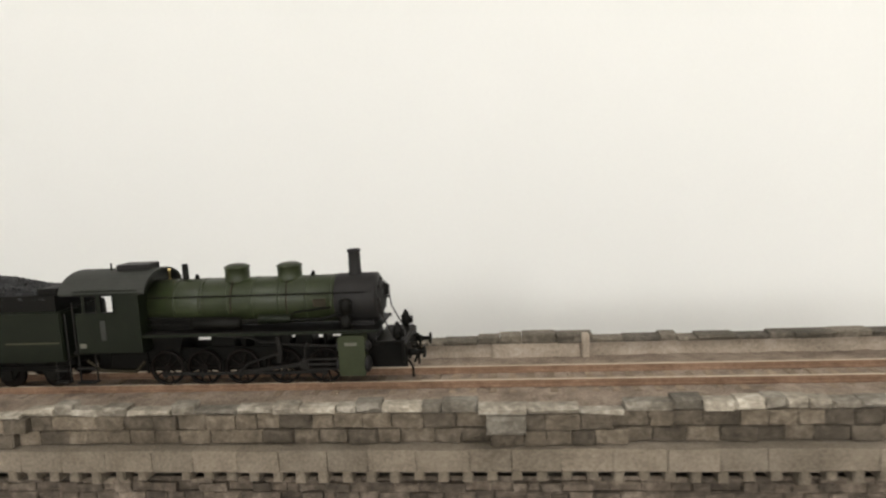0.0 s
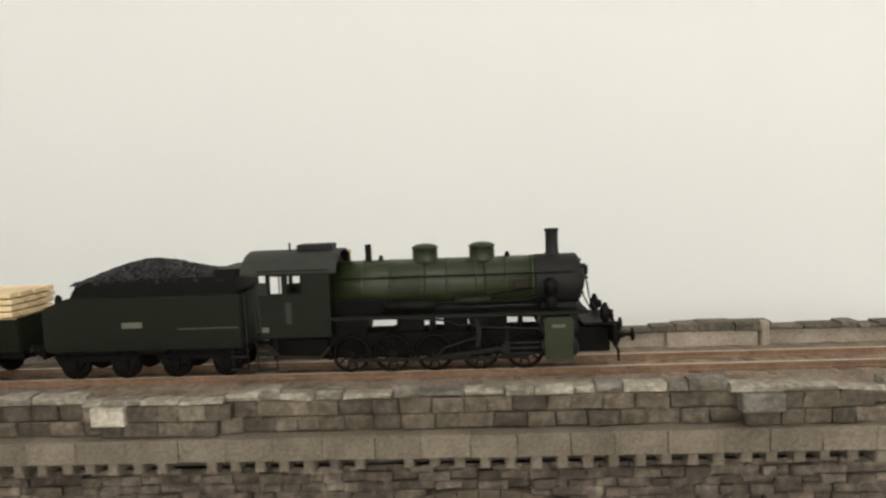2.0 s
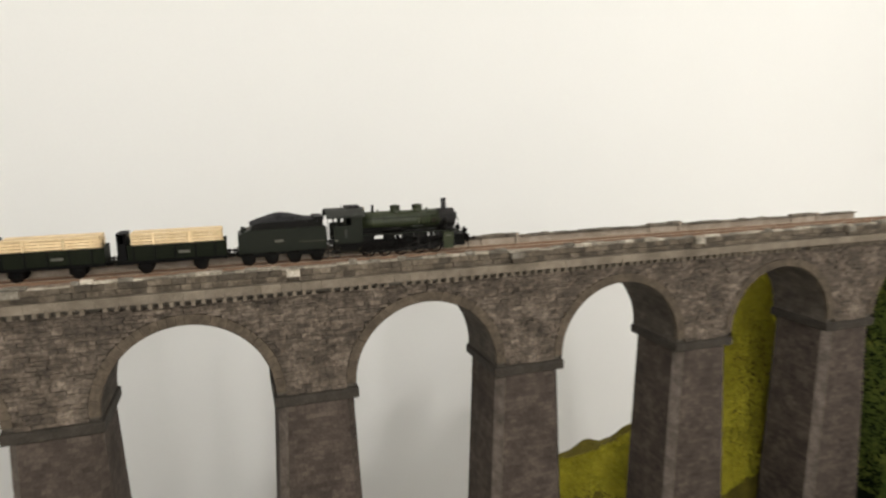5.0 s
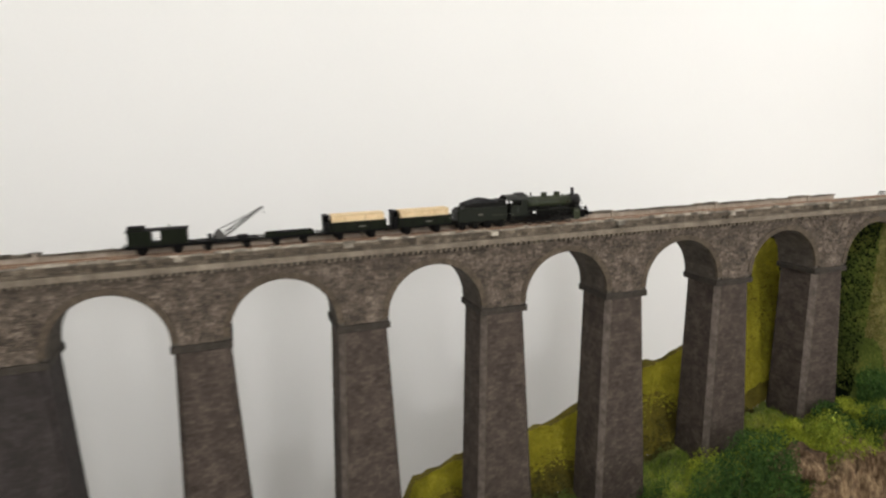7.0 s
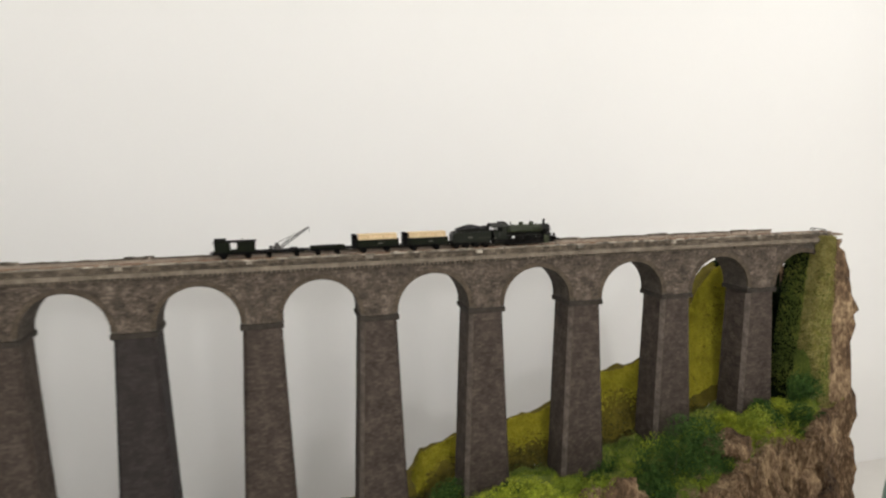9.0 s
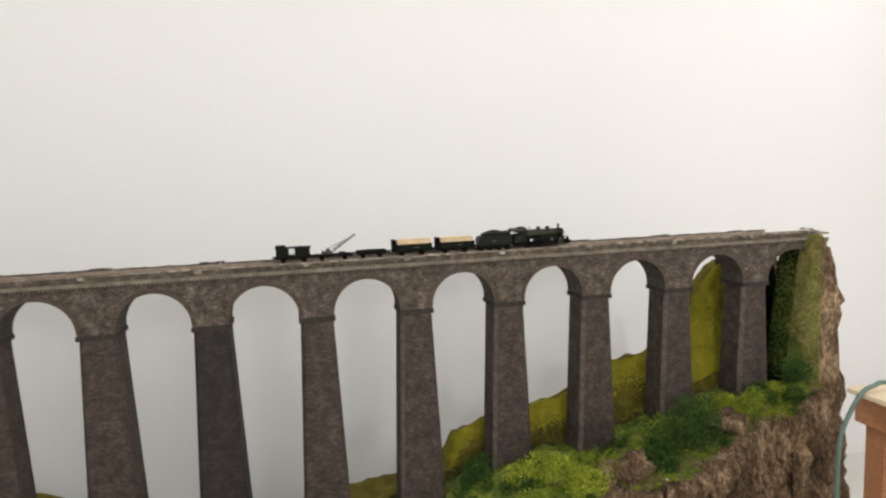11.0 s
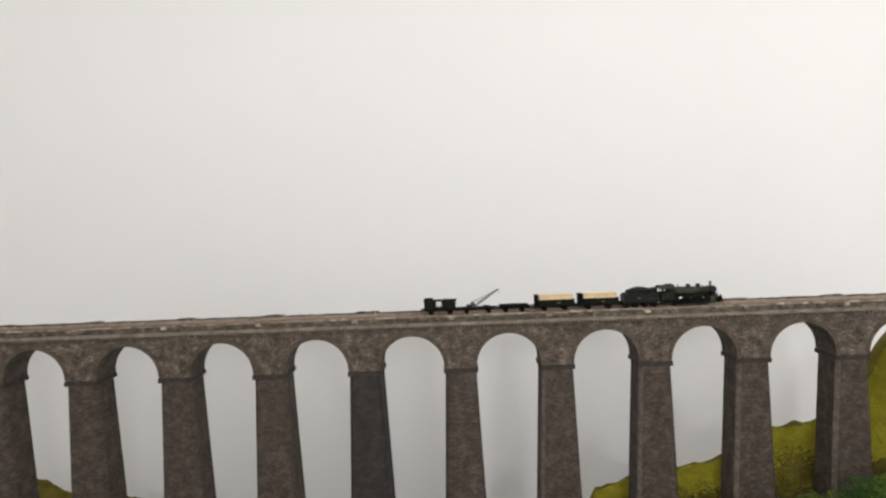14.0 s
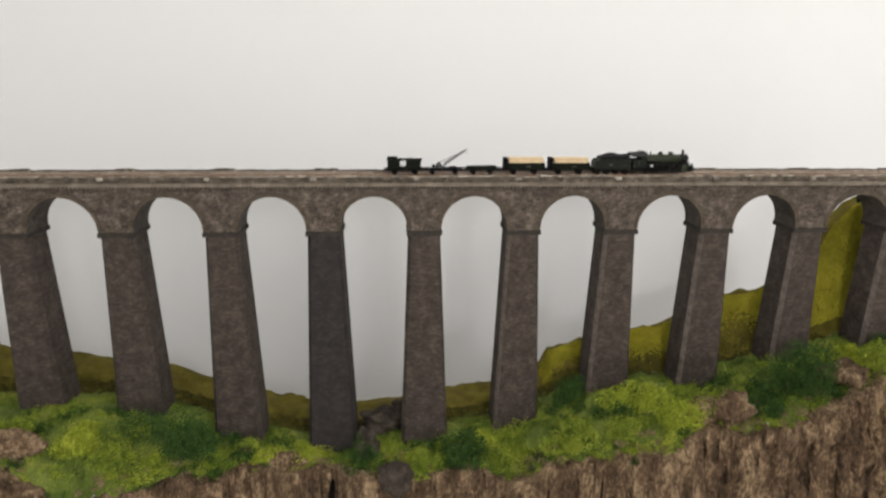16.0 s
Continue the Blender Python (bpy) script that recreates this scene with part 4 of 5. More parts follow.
    part("whistle", lathe(bmesh.new(), ((0.5, cz + r - 0.3), (0.4, cz + r + 3.0), (0.7, cz + r + 3.2), (0.6, cz + r + 4.4)), (-78, 1.5, 0), "Z", 10), brass, e, "small brass whistle", True)
    for x in (-17.0, -65.5):
        part("inspection_cap", lathe(bmesh.new(), ((1.1, cz + r - 0.4), (0.9, cz + r + 0.7), (0.6, cz + r + 1.6), (0.2, cz + r + 1.8)), (x, 0, 0), "Z", 10), loco_black, e, "", True)
    # handrails and pipes along the boiler
    for s in (-1, 1):
        bm = bmesh.new()
        rod(bm, (-82, s * 9.4, cz + 3.6), (6, s * 9.4, cz + 3.6), 0.28, 6)
        for x in range(-78, 6, 14):
            rod(bm, (x, s * 8.4, cz + 3.4), (x, s * 9.6, cz + 3.6), 0.35, 6)
        part("handrail", bm, loco_black, e)
        bm = pipe(bmesh.new(), [(-84, s * 9.6, cz - 4.6), (-50, s * 9.9, cz - 5.2), (-46, s * 9.9, cz - 6.2), (-12, s * 9.9, cz - 6.4), (-4, s * 9.6, cz - 4.5)], 0.55, 8)
        pipe(bm, [(-84, s * 9.8, cz - 7.2), (-30, s * 9.8, cz - 7.4), (-22, s * 9.7, cz - 3.5), (-8, s * 9.4, cz - 2.0)], 0.4, 8)
        part("boiler_pipe", bm, loco_black, e)
    part("air_pump", lathe(bmesh.new(), ((2.0, 21.5), (2.0, 26.5), (1.0, 27.0), (1.0, 28.0), (2.3, 28.4), (2.3, 33.0), (0.8, 34.0)), (-2.0, -11.0, 0), "Z", 16), loco_black, e, "", True)
    part("air_tank", lathe(bmesh.new(), ((0.6, -64), (2.3, -63.2), (2.3, -44.8), (0.6, -44)), (0, -10.2, 25.2), "X", 16), loco_black, e, "", True)
    part("feedwater_heater", lathe(bmesh.new(), ((0.5, -37), (1.7, -36.5), (1.7, -24), (0.5, -23.5)), (0, -11.0, 26.6), "X", 14), loco_green, e, "", True)
    part("maker_plate", boxed(-15.2, -10.0, -9.6, -9.15, cz - 1.8, cz + 1.4, 0.2), copper, e, "small copper-coloured plate on the boiler side")
    # footplate, frame
    part("running_board", boxed(-84, 11, -14.2, 14.2, 21.6, 22.3, 0.2), loco_black, e)
    for s in (-1, 1):
        part("valance", boxed(-84, 11, s * 14.0 - 0.3, s * 14.0 + 0.3, 20.9, 22.0, 0.1), loco_green, e)
    part("firebox", prism(bmesh.new(), ((-85, 12), (-72, 12), (-70, 20), (-62, 24), (-62, 30), (-85, 30)), -7.6, 7.6), loco_black, e)
    bm = bmesh.new()
    for s in (-1, 1):
        box(bm, -108, 20, s * 5.6 - 0.6, s * 5.6 + 0.6, 5.0, 14.6, 0.3)
    for xa, xb in ((-60, -50), (-47.5, -45.5), (-42, -33), (-30.5, -29), (-25, -18), (-13.5, -12)):
        box(bm, xa, xb, -4.5, 4.5, 12, 21.8, 0.3)
    part("main_frame", bm, loco_black, e)
    part("saddle", prism(bmesh.new(), ((-6, 14), (9, 14), (7.5, 24), (-5, 24)), -6.5, 6.5), smokebox_grey, e)
    part("front_platform", boxed(9, 20.5, -13, 13, 16.4, 17.4, 0.2), loco_black, e)
    part("buffer_beam", boxed(19.5, 21.2, -14.5, 14.5, 9.2, 16.6, 0.3), loco_black, e, "black buffer beam")
    for y in (-10.0, 10.0):
        buffer(e, 21.2, y, 1)
    hook(e, 21.2, 1)
    for y in (-10.5, 10.5):
        bm = bmesh.new()
        lathe(bm, ((1.0, 17.2), (1.2, 18.0), (1.9, 18.6), (1.9, 21.6), (1.3, 22.6), (0.6, 24.2)), (17.5, y, 0), "Z", 14)
        lathe(bm, ((1.5, 1.6), (1.7, 2.6), (1.2, 2.8)), (17.5, y, 20), "X", 14)
        part("front_lamp", bm, loco_black, e, "small black lantern with clear glass", True)
    bm = lathe(bmesh.new(), ((1.4, 40 - 1.6), (1.9, 39.2), (1.9, 42.0), (0.8, 43.0)), (11.5, 0, -5.4), "Z", 14)
    part("top_lamp", bm, loco_black, e, "", True)
    bm = bmesh.new()
    pipe(bm, [(9.8, -8.4, cz + 2), (11.2, -9.4, cz + 0), (12.0, -9.8, cz - 6), (16, -10.6, 18.0)], 0.3, 6)
    pipe(bm, [(9.8, 8.4, cz + 2), (11.2, 9.4, cz + 0), (12.0, 9.8, cz - 6), (16, 10.6, 18.0)], 0.3, 6)
    part("front_handrail", bm, steel, e)
    bm = bmesh.new()
    for y in (-4.5, 4.5):
        pipe(bm, [(21.2, y, 14.5), (23.2, y, 15.6), (24.0, y, 13.2), (23.6, y, 8.8), (22.6, y, 6.4)], 0.5, 6)
    part("brake_hose", bm, loco_black, e)
    bm = bmesh.new()
    for y in (-8.6, 8.6):
        pipe(bm, [(20, y, 9.6), (22.5, y, 6.0), (22.5, y, 1.8)], 0.5, 6)
    part("rail_guard", bm, loco_black, e)
    # cylinders and valve gear
    for s in (-1, 1):
        cyl = part("cylinder", prism(bmesh.new(), ((-5.0, 6.0), (-4.6, 4.4), (4.9, 4.4), (5.4, 6.0), (5.4, 19.0), (4.6, 20.0), (-4.2, 20.0), (-5.0, 19.0)), s * 9.0, s * 14.6), light_green, e, "lighter green cylinder block")
        bm = bmesh.new()
        for z, rr in ((8.6, 3.3), (15.6, 2.2)):
            lathe(bm, ((rr, 5.2), (rr, 6.2), (rr - 0.6, 6.7), (0.8, 7.4)), (0, s * 12.2, z), "X", 16)
            lathe(bm, ((rr, -5.0), (rr - 0.4, -6.0), (0.8, -6.4)), (0, s * 12.2, z), "X", 16)
        part("cylinder_cover", bm, smokebox_grey, cyl, "", True)
        part("label_plate", boxed(-2.4, 2.4, s * 14.6 - 0.12, s * 14.6 + 0.12, 16.2, 17.4), plate_pale, cyl, "small pale plate")
        bm = bmesh.new()
        rod(bm, (-19, s * 12.4, 8.6), (-6, s * 12.4, 8.6), 0.55, 8)
        box(bm, -20, -6, s * 12.4 - 0.5, s * 12.4 + 0.5, 10.2, 11.0, 0.1)
        box(bm, -20, -6, s * 12.4 - 0.5, s * 12.4 + 0.5, 6.2, 7.0, 0.1)
        box(bm, -20.6, -17.6, s * 12.4 - 0.9, s * 12.4 + 0.9, 6.9, 10.3, 0.2)
        part("crosshead", bm, steel, e, "bright steel crosshead and slide bars")
        bm = bmesh.new()
        prism(bm, ((-46.6, 4.7), (-46.6, 6.3), (-19.2, 9.3), (-19.2, 7.9)), s * 11.6 - 0.45, s * 11.6 + 0.45)
        rod(bm, (-45.7, s * 9.2, 5.5), (-45.7, s * 12.2, 5.5), 1.1, 12)
        part("main_rod", bm, steel, e, "dull steel rod")
        bm = bmesh.new()
        box(bm, -78, -11, s * 10.3 - 0.4, s * 10.3 + 0.4, 4.3, 5.6, 0.15)
        for x in (-77, -61.5, -45.7, -28.5, -12.0):
            rod(bm, (x, s * 9.6, 4.95), (x, s * 11.0, 4.95), 1.25, 12)
        part("coupling_rod", bm, steel, e)
        bm = bmesh.new()
        pipe(bm, [(-45.7, s * 12.0, 5.5), (-41.5, s * 12.4, 9.5), (-29, s * 12.4, 13.2)], 0.5, 6)
        prism(bm, ((-30.2, 9.6), (-28.6, 9.4), (-27.8, 14.0), (-28.6, 19.6), (-30.2, 19.4), (-29.4, 14)), s * 12.0 - 0.5, s * 12.0 + 0.5)
        rod(bm, (-29, s * 12.0, 16.8), (-6, s * 12.0, 15.6), 0.45, 6)
        pipe(bm, [(-18.8, s * 12.8, 8.6), (-18.4, s * 12.8, 15.4), (-17.6, s * 12.8, 17.4)], 0.4, 6)
        pipe(bm, [(-78, s * 12.0, 22.4), (-40, s * 12.0, 19.6), (-36, s * 12.0, 17.8), (-30, s * 12.0, 17.8)], 0.45, 6)
        part("valve_gear", bm, steel, e)
        part("gear_bracket", prism(bmesh.new(), ((-33, 21), (-24, 21), (-25.5, 16), (-31.5, 16)), s * 10.0 - 0.5, s * 10.0 + 0.5), loco_black, e)
    for x in (-77, -61.5, -45.7, -28.5, -12.0):
        for y in (-8.2, 8.2):
            wheel(e, x, 7.1, y)
        part("axle", rod(bmesh.new(), (x, -8, 7.1), (x, 8, 7.1), 1.0, 8), loco_black, e)
        part("brake_block", boxed(x - 8.6, x - 7.5, -9.0, 9.0, 5.0, 9.6, 0.2), loco_black, e)
    # cab
    def cab_side(s):
        y0, y1 = s * 14.6 - 0.35, s * 14.6 + 0.35
        bm = bmesh.new()
        box(bm, -109.5, -82.8, y0, y1, 15.5, 31.5)
        box(bm, -106.4, -105.2, y0, y1, 31.5, 38.6)
        box(bm, -100.2, -98.6, y0, y1, 31.5, 38.6)
        box(bm, -93.2, -82.8, y0, y1, 31.5, 38.6)
        box(bm, -109.5, -82.8, y0, y1, 38.6, 40.5)
        return bm
    for s in (-1, 1):
        side = part("cab_side", cab_side(s), loco_green, e)
        for a, b in ((-105.2, -100.2), (-98.6, -93.2)):
            bm = bmesh.new()
            for x0, x1, z0, z1 in ((a, b, 31.4, 31.8), (a, b, 38.2, 38.7), (a - 0.1, a + 0.3, 31.4, 38.7), (b - 0.3, b + 0.1, 31.4, 38.7)):
                box(bm, x0, x1, s * 14.6 - 0.5, s * 14.6 + 0.5, z0, z1)
            part("window_frame", bm, loco_black, side)
        part("number_plate", boxed(-99.4, -97.2, s * 14.6 - 0.5, s * 14.6 + 0.5, 20.5, 28.5), roof_grey, side, "narrow worn plate on the cab side")
        part("class_plate", boxed(-108.6, -106.0, s * 14.6 - 0.5, s * 14.6 + 0.5, 17.6, 19.4), plate_pale, side)
        bm = bmesh.new()
        rod(bm, (-110.6, s * 14.6, 15.5), (-110.6, s * 14.6, 36), 0.25, 6)
        part("grab_rail", bm, steel, e)
    arch = [(14.9 * math.sin(radians(a)), 37.6 + 8.9 * math.cos(radians(a)) - 0.6) for a in range(-80, 81, 10)]
    bm = bmesh.new()
    out = [(y * 1.03, z + 0.9) for y, z in arch]
    ring = arch + out[::-1]
    va = [bm.verts.new((-115.6, y, z)) for y, z in ring]
    vb = [bm.verts.new((-80.0, y, z)) for y, z in ring]
    n, m = len(ring), len(arch)
    for i in range(n):
        bm.faces.new((va[i], va[(i + 1) % n], vb[(i + 1) % n], vb[i]))
    for i in range(m - 1):
        bm.faces.new((va[i + 1], va[i], va[n - 1 - i], va[n - 2 - i]))
        bm.faces.new((vb[i], vb[i + 1], vb[n - 2 - i], vb[n - 1 - i]))
    bmesh.ops.recalc_face_normals(bm, faces=bm.faces)
    roof = part("cab_roof", bm, roof_grey, e, "curved matt grey cab roof")
    part("roof_vent", boxed(-97.0, -83.5, -4.6, 4.6, 46.4, 48.8, 0.3), smokebox_grey, roof)
    part("roof_pin", rod(bmesh.new(), (-100.0, -3, 45.5), (-100.0, -3, 49.6), 0.4, 8), loco_black, roof)
    front = [(-14.4, 15.5), (14.4, 15.5), (14.4, 39.0)] + [(y * 0.97, z) for y, z in arch[::-1]] + [(-14.4, 39.0)]
    bm = bmesh.new()
    va = [bm.verts.new((-83.8, y, z)) for y, z in front]
    vb = [bm.verts.new((-82.8, y, z)) for y, z in front]
    for i in range(len(va)):
        bm.faces.new((va[i], va[(i + 1) % len(va)], vb[(i + 1) % len(va)], vb[i]))
    bm.faces.new(va), bm.faces.new(vb[::-1])
    bmesh.ops.recalc_face_normals(bm, faces=bm.faces)
    part("cab_front", bm, loco_green, e)
    part("cab_floor", boxed(-113, -83, -13.5, 13.5, 14.6, 15.6, 0.2), loco_black, e)
    part("backhead", prism(bmesh.new(), ((-87.5, 15.6), (-83.8, 15.6), (-83.8, 34), (-86.5, 34)), -7.5, 7.5), loco_black, e)
    for s in (-1, 1):
        bm = bmesh.new()
        box(bm, -112, -104, s * 13.0 - 1.6, s * 13.0 + 1.6, 3.0, 3.6, 0.1)
        box(bm, -112, -104, s * 13.0 - 1.6, s * 13.0 + 1.6, 8.6, 9.2, 0.1)
        rod(bm, (-111.6, s * 12.6, 3), (-111.6, s * 12.6, 15), 0.35, 6)
        rod(bm, (-104.4, s * 12.6, 3), (-104.4, s * 12.6, 15), 0.35, 6)
        part("cab_steps", bm, steel, e)
        part("ash_pan", boxed(-102, -86, s * 6.4 - 0.8, s * 6.4 + 0.8, 6, 13, 0.3), loco_black, e)
        bm = pipe(bmesh.new(), [(-108, s * 12.5, 12), (-103, s * 12.5, 7.6), (-88, s * 12.5, 7.0), (-84, s * 12.5, 11)], 0.6, 6)
        part("injector_pipe", bm, copper, e)
    return e


def tender():
    e = thing("tender", *at_rail(-154.5), "dark green tender heaped with black coal behind the locomotive", "tender")
    tank = part("tank", prism(bmesh.new(), ((-37.5, 12.0), (38, 12.0), (38.5, 13.0), (38.5, 32.4), (-28, 32.4), (-37, 29.0), (-38, 28.0), (-38, 13.0)), -14.8, 14.8), loco_green, e)
    bmt = bmesh.new()
    bmt.from_mesh(tank.data)
    bmesh.ops.bevel(bmt, geom=list(bmt.edges), offset=0.0005, segments=2, affect="EDGES")
    bmt.to_mesh(tank.data), bmt.free()
    for s in (-1, 1):
        part("lining", boxed(14, 37, s * 14.85 - 0.06, s * 14.85 + 0.06, 19.6, 20.1), line_gold, tank, "faint yellow line")
        part("name_plate", boxed(-7.2, 0.6, s * 14.95 - 0.15, s * 14.95 + 0.15, 20.6, 22.8, 0.1), plate_pale, tank, "small pale plate with unreadable marks")
    part("coal_bunker", prism(bmesh.new(), ((-27.5, 32.4), (36, 32.4), (36, 38.6), (28, 39.0), (-19, 38.2), (-25, 36.4)), -13.2, 13.2), loco_black, e, "black bunker sides above the tank")
    rng = random.Random(91)
    heap = Heap()
    for _ in range(2600):
        x, y = rng.uniform(-27, 34), rng.uniform(-12.8, 12.8)
        prof = lerp_list(x, ((-27, 36.8), (-20, 40.0), (-10, 43.2), (-2, 44.8), (6, 44.0), (18, 41.0), (28, 39.6), (34, 38.8)))
        z = 37.2 + (prof - 37.2) * max(0.0, 1 - (abs(y) / 13.2) ** 2.6)
        q = Euler((rng.uniform(0, 6), rng.uniform(0, 6), rng.uniform(0, 6))).to_matrix()
        r = rng.uniform(0.7, 1.35)
        vs = [tuple((q @ Vector(p)) * r + Vector((x, y, z))) for p in ((1, 0, 0), (-0.8, 0.2, 0), (0, 1, 0.1), (0.1, -1, 0), (0, 0, 0.8), (0, 0.1, -0.9))]
        heap.add([(a * 0.001, b * 0.001, c * 0.001) for a, b, c in vs], [(0, 2, 4), (2, 1, 4), (1, 3, 4), (3, 0, 4), (2, 0, 5), (1, 2, 5), (3, 1, 5), (0, 3, 5)])
    heap.mesh("coal", coal, e, "heaped lumps of black coal", "stuff")
    part("tool_box", boxed(28, 37, -12.5, 12.5, 38.4, 41.4, 0.4), loco_black, e)
    part("filler_cap", lathe(bmesh.new(), ((2.2, 29), (2.2, 33.0), (1.2, 34.0)), (-32.5, 0, 0), "Z", 16), loco_green, e, "", True)
    bm = bmesh.new()
    for y in (-10, 10):
        lathe(bm, ((0.9, 28.6), (1.3, 29.6), (1.3, 32.2), (0.5, 33.4)), (-34, y, 0), "Z", 12)
    part("rear_lamp", bm, loco_black, e, "", True)
    part("underframe", boxed(-38.5, 38, -9, 9, 9.0, 12.0, 0.3), loco_black, e)
    for s in (-1, 1):
        for c in (-20, 20):
            bm = bmesh.new()
            prism(bm, ((c - 17, 9.5), (c - 15, 6.0), (c - 12, 4.0), (c - 8, 4.0), (c - 5, 7.4), (c + 5, 7.4), (c + 8, 4.0), (c + 12, 4.0), (c + 15, 6.0), (c + 17, 9.5)), s * 10.4 - 0.6, s * 10.4 + 0.6)
            for w in (-10, 10):
                box(bm, c + w - 2.2, c + w + 2.2, s * 10.8 - 1.2, s * 10.8 + 1.2, 4.0, 8.0, 0.3)
            part("bogie_frame", bm, loco_black, e)
    for c in (-20, 20):
        for w in (-10, 10):
            for y in (-8.2, 8.2):
                solid_wheel(e, c + w, 5.8, y)
            part("axle", rod(bmesh.new(), (c + w, -8, 5.8), (c + w, 8, 5.8), 0.9, 8), loco_black, e)
    part("rear_beam", boxed(-39.4, -38.1, -14.2, 14.2, 9.4, 14.6, 0.3), loco_black, e)
    for y in (-10.0, 10.0):
        buffer(e, -39.4, y, -1)
    hook(e, -39.4, -1)
    for s in (-1, 1):
        bm = bmesh.new()
        for z in (3.2, 8.0):
            box(bm, 33, 39, s * 13.2 - 1.4, s * 13.2 + 1.4, z, z + 0.6, 0.1)
        rod(bm, (33.5, s * 13, 3.2), (33.5, s * 13, 12), 0.35, 6)
        rod(bm, (39.2, s * 13, 3.2), (39.2, s * 13, 31), 0.35, 6)
        part("tender_steps", bm, steel, e)
    return e


def running_gear(e, half, wb, r=5.4):
    """Underframe, axle guards and four wheels of a two-axle wagon."""
    part("underframe", boxed(-half, half, -12.5, 12.5, 9.6, 12.2, 0.3), wagon_black, e)
    for s in (-1, 1):
        part("sole_bar", boxed(-half, half, s * 12.0 - 0.8, s * 12.0 + 0.8, 9.6, 13.0, 0.3), wagon_black, e)
        for w in (-wb, wb):
            bm = bmesh.new()
            prism(bm, ((w - 4.6, 10), (w - 1.8, 3.6), (w + 1.8, 3.6), (w + 4.6, 10)), s * 10.4 - 0.5, s * 10.4 + 0.5)
            box(bm, w - 1.9, w + 1.9, s * 11.0 - 1.0, s * 11.0 + 1.0, 3.8, 7.2, 0.3)
            box(bm, w - 6.0, w + 6.0, s * 11.2 - 0.5, s * 11.2 + 0.5, 8.2, 9.2, 0.2)
            part("axle_guard", bm, wagon_black, e)
            solid_wheel(e, w, r, s * 8.2)
    for w in (-wb, wb):
        part("axle", rod(bmesh.new(), (w, -8, r), (w, 8, r), 0.9, 8), wagon_black, e)
        part("brake_shoe", boxed(w - 6.6, w - 5.6, -9, 9, 4, 8, 0.2), wagon_black, e)
    for way in (-1, 1):
        part("end_beam", boxed(way * half - 0.7, way * half + 0.7, -13.5, 13.5, 9.4, 13.2, 0.3), wagon_black, e)
        for y in (-10, 10):
            buffer(e, way * half, y, way)
        hook(e, way * half, way)


def timber_wagon(x):
    e = thing("timber_wagon", *at_rail(x), "dark green two-axle model wagon with a brakeman's stand", "wagon", "timber wagons")
    half = 43.0
    running_gear(e, half, 22)
    part("floor", boxed(-half, half, -13.8, 13.8, 12.2, 13.4, 0.2), wagon_black, e)
    for s in (-1, 1):
        side = part("side_wall", boxed(-half + 8.5, half, s * 13.9 - 0.5, s * 13.9 + 0.5, 12.6, 25.2, 0.2), wagon_green, e)
        for i in range(1, 6):
            part("plank_joint", boxed(-half + 8.6, half - 0.2, s * 14.42 - 0.06, s * 14.42 + 0.06, 12.7 + i * 2.2, 12.95 + i * 2.2), wagon_black, side)
        for px in (-30, -14, 2, 18, 34):
            part("stanchion", boxed(px - 0.7, px + 0.7, s * 14.6 - 0.4, s * 14.6 + 0.4, 10.0, 25.0, 0.15), wagon_black, side)
        part("marking", boxed(4.5, 13.5, s * 14.5 - 0.12, s * 14.5 + 0.12, 17.0, 19.0), plate_pale, side, "pale marking too small to read")
    for xx in (-half + 8.5, half - 0.2):
        part("end_wall", boxed(xx - 0.5, xx + 0.5, -13.6, 13.6, 12.6, 25.6, 0.2), wagon_green, e)
    # brakeman's stand
    bm = bmesh.new()
    box(bm, -half + 0.3, -half + 1.3, -12, 12, 13.2, 34.6, 0.2)
    box(bm, -half + 6.8, -half + 7.6, -12, 12, 13.2, 34.6, 0.2)
    box(bm, -half + 0.3, -half + 7.6, 11.4, 12.0, 13.2, 34.6, 0.2)
    box(bm, -half + 0.3, -half + 7.6, -12.0, -11.4, 13.2, 27.0, 0.2)
    box(bm, -half + 0.3, -half + 1.6, -12.0, -11.4, 27.0, 34.6, 0.1)
    box(bm, -half + 6.3, -half + 7.6, -12.0, -11.4, 27.0, 34.6, 0.1)
    cabin = part("brakeman_cabin", bm, wagon_black, e, "narrow black brakeman's cabin")
    part("cabin_roof", boxed(-half - 0.3, -half + 8.2, -12.8, 12.8, 34.3, 35.3, 0.4), wagon_black, cabin)
    return e


def timber_load(x, seed):
    """Stacked layers of boards on a wagon, tied by uprights."""
    e = thing("timber_stack", *at_rail(x), "stack of fresh pale planks loaded on the wagon", "timber stack", "timber loads")
    e.location.z += 0.0134
    rng = random.Random(seed)
    z = 0.0
    for lay in range(9):
        y = -12.2
        while y < 11.8:
            w = rng.uniform(3.4, 4.6)
            d = rng.uniform(-0.7, 0.7)
            part("plank", boxed(-32.0 + d, 40.0 + d + rng.uniform(-0.5, 0.8), y, min(y + w, 12.6) - 0.15, z, z + 1.85, 0.12), fresh_wood, e)
            y += w
        z += 1.9
        if lay < 8:
            for xx in (-26, -4, 16, 34):
                part("spacer", boxed(xx - 0.9, xx + 0.9, -12.3, 12.3, z, z + 0.5, 0.08), fresh_wood, e)
            z += 0.55
    for xx in (-14.5, 14.0):
        part("upright", boxed(xx - 0.9, xx + 0.9, -13.1, -12.35, 0.2, z - 0.6, 0.1), fresh_wood, e)
    return e


